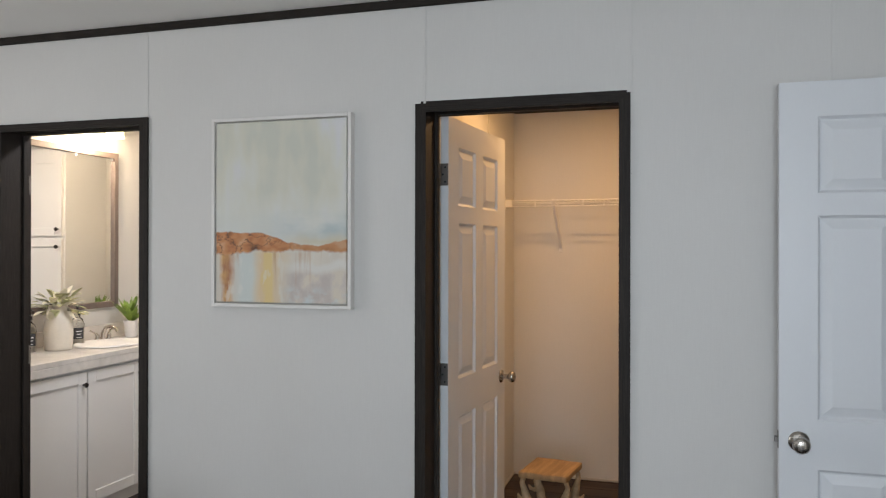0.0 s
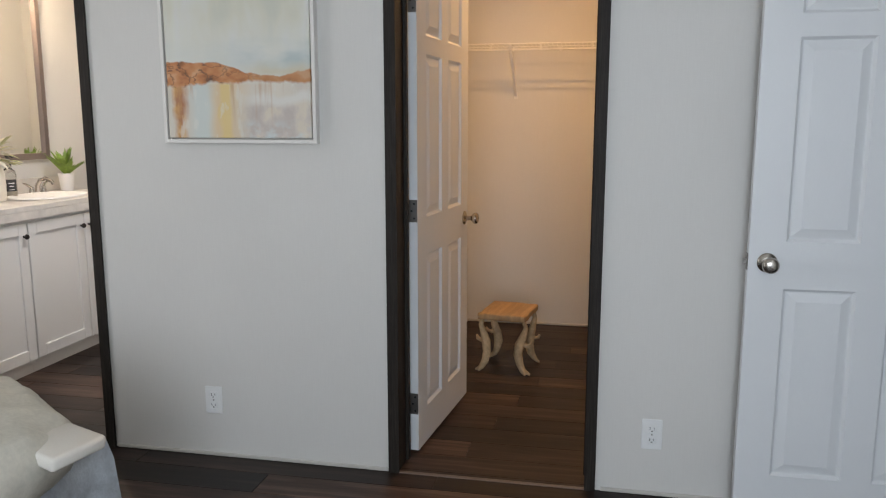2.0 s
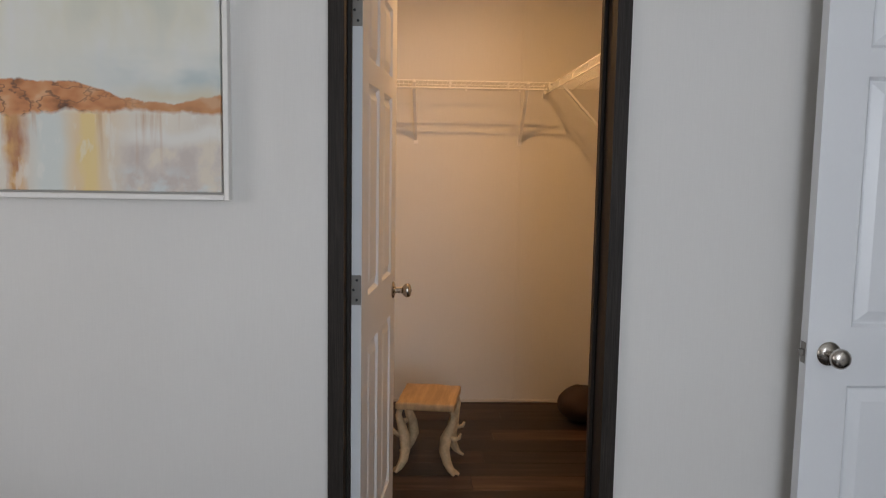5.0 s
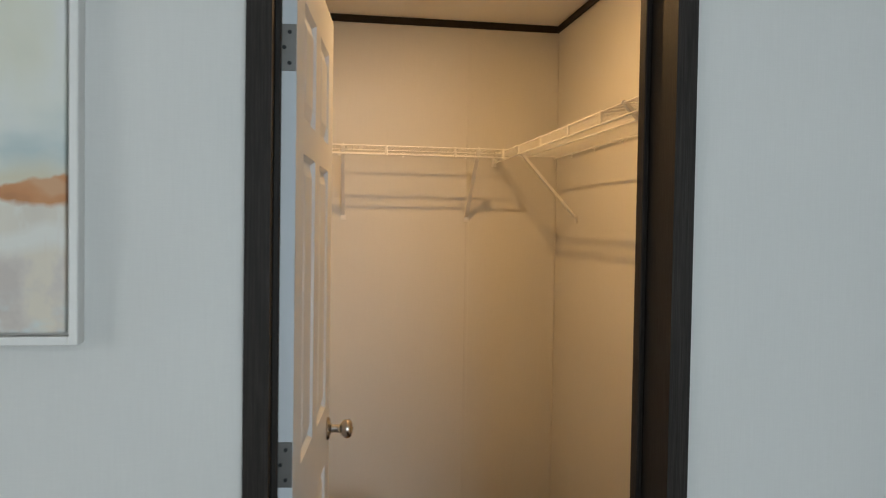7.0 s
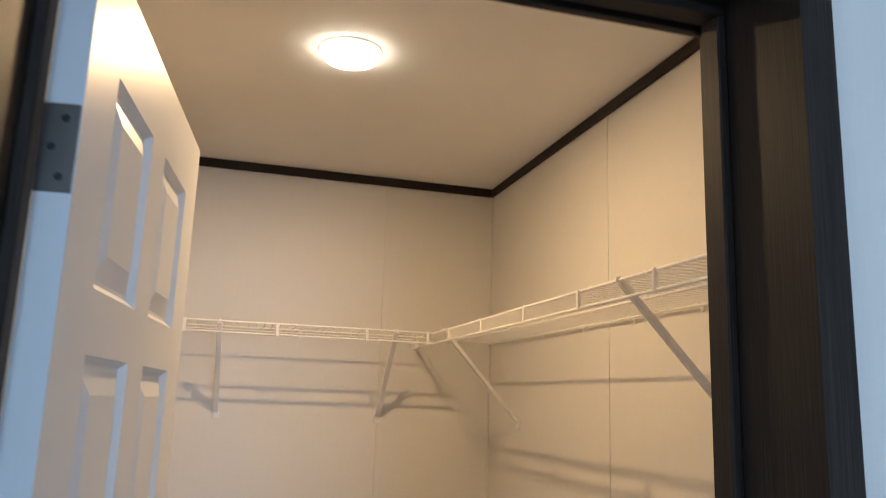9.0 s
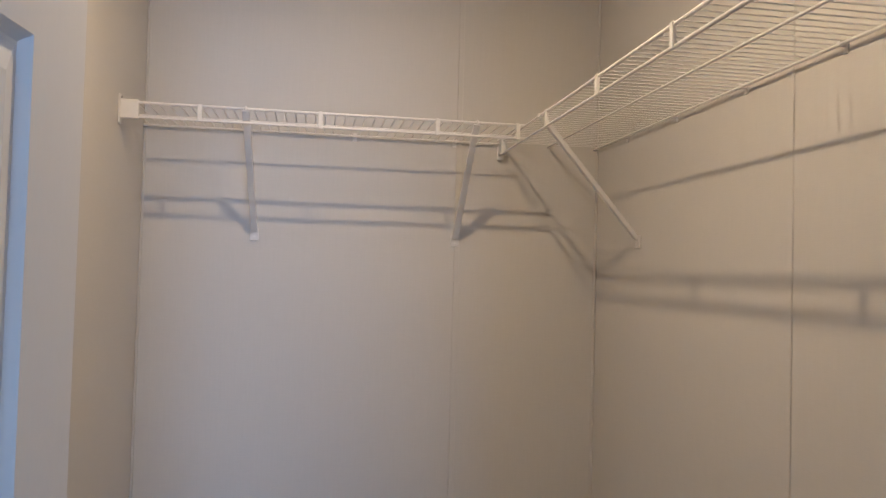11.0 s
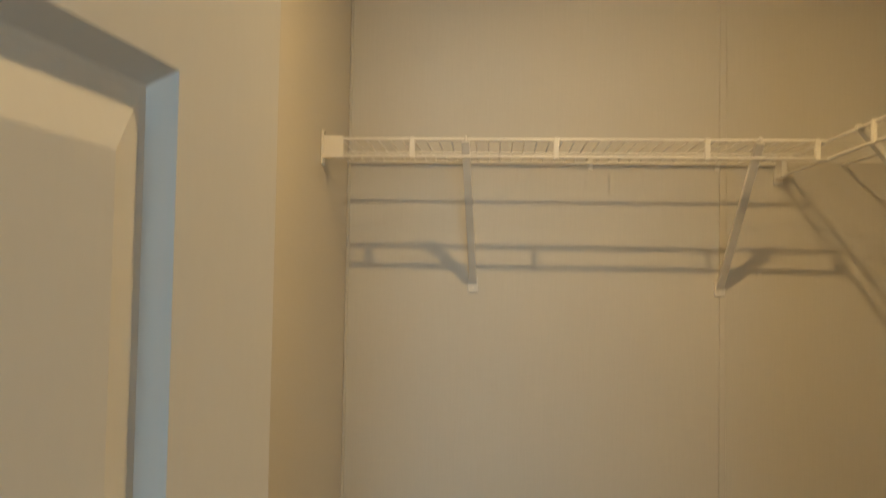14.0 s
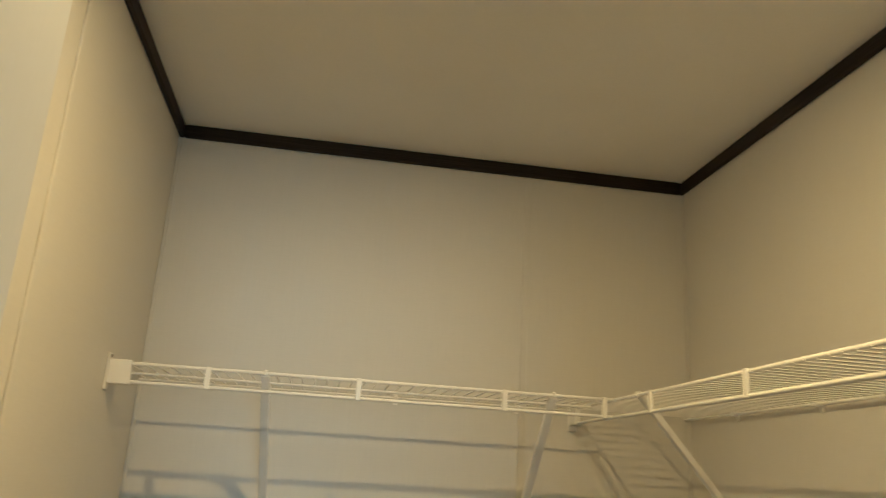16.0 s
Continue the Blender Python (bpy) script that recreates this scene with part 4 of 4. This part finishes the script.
# two handled jug with pale leaves
jug = thing("ceramic_jug", pose(-2.27, 3.955, VTOP), "cream two-handled ceramic jug on the counter", "jug")
jug.scale = (0.98, 0.98, 1.16)
part("body", lathe(bmesh.new(), [(0, 0), (0.072, 0), (0.078, 0.01), (0.082, 0.08), (0.078, 0.14), (0.064, 0.175), (0.050, 0.19), (0.046, 0.205), (0.053, 0.225), (0.047, 0.224), (0.040, 0.20), (0.06, 0.15), (0.07, 0.08), (0, 0.02)], 32), CERAMIC, jug, smooth=60)
for s in (-1, 1):
    bm = bmesh.new()
    sweep(bm, [(0, s * 0.046, 0.205), (0, s * 0.066, 0.215), (0, s * 0.082, 0.20), (0, s * 0.083, 0.175), (0, s * 0.070, 0.155)], 0.008, 8)
    part("handle", bm, CERAMIC, jug, smooth=60)


def leaf_shape(bm, base, out, length, width, droop, fold=0.25):
    """One pointed leaf with a folded midrib, growing from base along out."""
    base, out = Vector(base), Vector(out).normalized()
    side = out.cross(Vector((0, 0, 1)))
    side = side.normalized() if side.length > 0.05 else Vector((1, 0, 0))
    up = side.cross(out)
    prev = None
    for k in range(6):
        s = k / 5
        c = base + out * length * s + Vector((0, 0, -droop * s * s))
        w = width * math.sin(math.pi * min(1, 0.12 + 0.88 * s)) ** 0.8 / 2 if k < 5 else 0.0008
        row = [bm.verts.new(c - side * w + up * w * fold), bm.verts.new(c), bm.verts.new(c + side * w + up * w * fold)]
        if prev:
            bm.faces.new((prev[0], prev[1], row[1], row[0]))
            bm.faces.new((prev[1], prev[2], row[2], row[1]))
        prev = row


rng = random.Random(5)
spray = thing("leaf_spray", pose(-2.27, 3.955, VTOP + 0.22), "spray of pale green leaves and cream petals in the jug", "flowers")
for k in range(96):
    a, e = rng.uniform(0, 2 * math.pi), rng.uniform(-0.35, 1.1)
    out = (math.cos(a) * math.cos(e), math.sin(a) * math.cos(e), math.sin(e))
    bm = bmesh.new()
    r0 = rng.uniform(0.03, 0.115)
    base = tuple(c * r0 for c in out)
    leaf_shape(bm, (base[0], base[1], base[2] + 0.02), out, rng.uniform(0.045, 0.085), rng.uniform(0.034, 0.052), rng.uniform(0.0, 0.04))
    part("petal" if k % 5 < 2 else "leaf", bm, PETAL if k % 5 < 2 else PALE_LEAF, spray, smooth=50)
bm = bmesh.new()
for k in range(6):
    a = k * 1.05
    sweep(bm, [(0.01 * math.cos(a), 0.01 * math.sin(a), -0.12), (0.015 * math.cos(a), 0.015 * math.sin(a), 0.0), (0.05 * math.cos(a), 0.05 * math.sin(a), 0.09)], 0.002, 5)
part("stems", bm, PALE_LEAF, spray)

# green spiky plant in a white pot
pot = thing("potted_plant", pose(-2.325, 4.655, VTOP), "bright green spiky plant in a white pot", "plant")
part("pot", lathe(bmesh.new(), [(0, 0), (0.035, 0), (0.038, 0.004), (0.047, 0.107), (0.049, 0.112), (0.043, 0.112), (0.041, 0.097), (0, 0.097)], 32), POT, pot, smooth=50)
part("soil", lathe(bmesh.new(), [(0, 0.106), (0.030, 0.102), (0.0422, 0.098), (0.0, 0.098)], 20), BROWN_BAG, pot)
for k in range(46):
    a, e = k * 2.4, 0.62 + 0.85 * ((k * 0.618) % 1)
    out = (math.cos(a) * math.cos(e), math.sin(a) * math.cos(e), math.sin(e))
    bm = bmesh.new()
    leaf_shape(bm, (out[0] * 0.016, out[1] * 0.016, 0.10), out, rng.uniform(0.13, 0.205), 0.026, rng.uniform(0.0, 0.02), 0.4)
    part("leaf", bm, GREEN, pot, smooth=50)


def soap_bottle(m):
    root = thing("soap_bottle", m, "clear soap bottle with a black pump and dark label", "bottle", "soap bottles")
    part("bottle", lathe(bmesh.new(), [(0, 0), (0.030, 0), (0.033, 0.004), (0.033, 0.105), (0.026, 0.128), (0.014, 0.138), (0.013, 0.150), (0, 0.150)], 28), BOTTLE, root, smooth=50)
    part("liquid", lathe(bmesh.new(), [(0, 0.004), (0.0295, 0.004), (0.0295, 0.085), (0, 0.085)], 24), plain("pale_soap", (0.55, 0.50, 0.42), 0.3, bumps=0.0), root, "pale liquid soap", 50)
    lab = bmesh.new()
    lathe(lab, [(0.0334, 0.030), (0.0340, 0.030), (0.0340, 0.086), (0.0334, 0.086)], 40)
    bmesh.ops.delete(lab, geom=[f for f in lab.faces if f.calc_center_median().x < 0.025], context="FACES")
    part("label", lab, LABEL_DARK, root, "dark printed label", 50)
    part("text_bar", boxes(((0.0341, -0.014, 0.066), (0.0346, 0.014, 0.071)), ((0.0341, -0.010, 0.052), (0.0346, 0.010, 0.056)), ((0.0341, -0.012, 0.036), (0.0346, 0.012, 0.039))), PLASTIC, root)
    bm = lathe(bmesh.new(), [(0, 0.148), (0.015, 0.148), (0.015, 0.166), (0.007, 0.170), (0.005, 0.188), (0.010, 0.190), (0.010, 0.200), (0, 0.202)], 20)
    sweep(bm, [(0, 0, 0.195), (0.025, 0.008, 0.196), (0.038, 0.012, 0.190)], 0.004)
    part("pump", bm, BLACK, root, "black pump head", 50)
    return root


b1 = soap_bottle(pose(-2.36, 4.205, VTOP, 0, 0, -35))
b1.scale = (1.2, 1.2, 1.22)
copy_thing(b1, pose(-2.36, 3.830, VTOP, 0, 0, -35))

fau = thing("basin_faucet", pose(-2.35, 4.42, VTOP), "brushed nickel two-handle basin faucet", "faucet")
part("base_plate", boxes(((-0.024, -0.075, 0), (0.024, 0.075, 0.012)), bevel=0.006, segments=2), NICKEL, fau, smooth=50)
bm = bmesh.new()
sweep(bm, [(0, 0, 0.01), (0.0, 0, 0.05), (0.02, 0, 0.085), (0.06, 0, 0.095), (0.10, 0, 0.080), (0.11, 0, 0.062)], [0.016, 0.014, 0.012, 0.011, 0.010, 0.010], 12)
part("spout", bm, NICKEL, fau, smooth=60)
for s in (-1, 1):
    bm = lathe(bmesh.new(), [(0, 0.01), (0.016, 0.01), (0.014, 0.03), (0.010, 0.045), (0, 0.048)], 18, Matrix.Translation((0, s * 0.052, 0)))
    sweep(bm, [(0, s * 0.052, 0.042), (-0.01, s * 0.075, 0.060), (-0.012, s * 0.105, 0.072)], [0.008, 0.007, 0.005], 8)
    part("handle", bm, NICKEL, fau, smooth=60)

# small white cup behind the jug
part("cup", lathe(bmesh.new(), [(0, 0), (0.028, 0), (0.034, 0.085), (0.031, 0.085), (0.026, 0.006), (0, 0.006)], 24), POT, thing("cup", pose(-2.41, 4.10, VTOP), "small white cup beside the jug", "cup"), smooth=50)

# ---------------------------------------------------------------- floor planks
PW, PL = 0.152, 1.22
bm = bmesh.new()
box(bm, (0.0008, 0.0008, -0.004), (PL - 0.0008, PW - 0.0008, 0.0), 0.0012)
full = mesh_of("plank", bm, PLANK)
row, y = 0, ROOM_S + 0.006
while y < BACK:
    west, east = (BX0, CX1) if y + PW / 2 > WY2 else (ROOM_W, ROOM_E)
    x = ROOM_W - ((row * 0.47) % 1.0) * PL
    while x < east:
        x0, x1, y1 = max(x, west), min(x + PL, east), min(y + PW, BACK)
        if x1 - x0 > PL - 0.001 and y1 - y > PW - 0.001:
            p = new("plank", full)
            p.parent, p.location = floor, (x, y, 0.0)
        elif x1 - x0 > 0.02:
            bm = bmesh.new()
            box(bm, (0.0008, 0.0008, -0.004), (x1 - x0 - 0.0008, y1 - y - 0.0008, 0.0), 0.0012)
            p = new("plank", mesh_of("plank", bm, PLANK))
            p.parent, p.location = floor, (x0, y, 0.0)
        x += PL
    y += PW
    row += 1
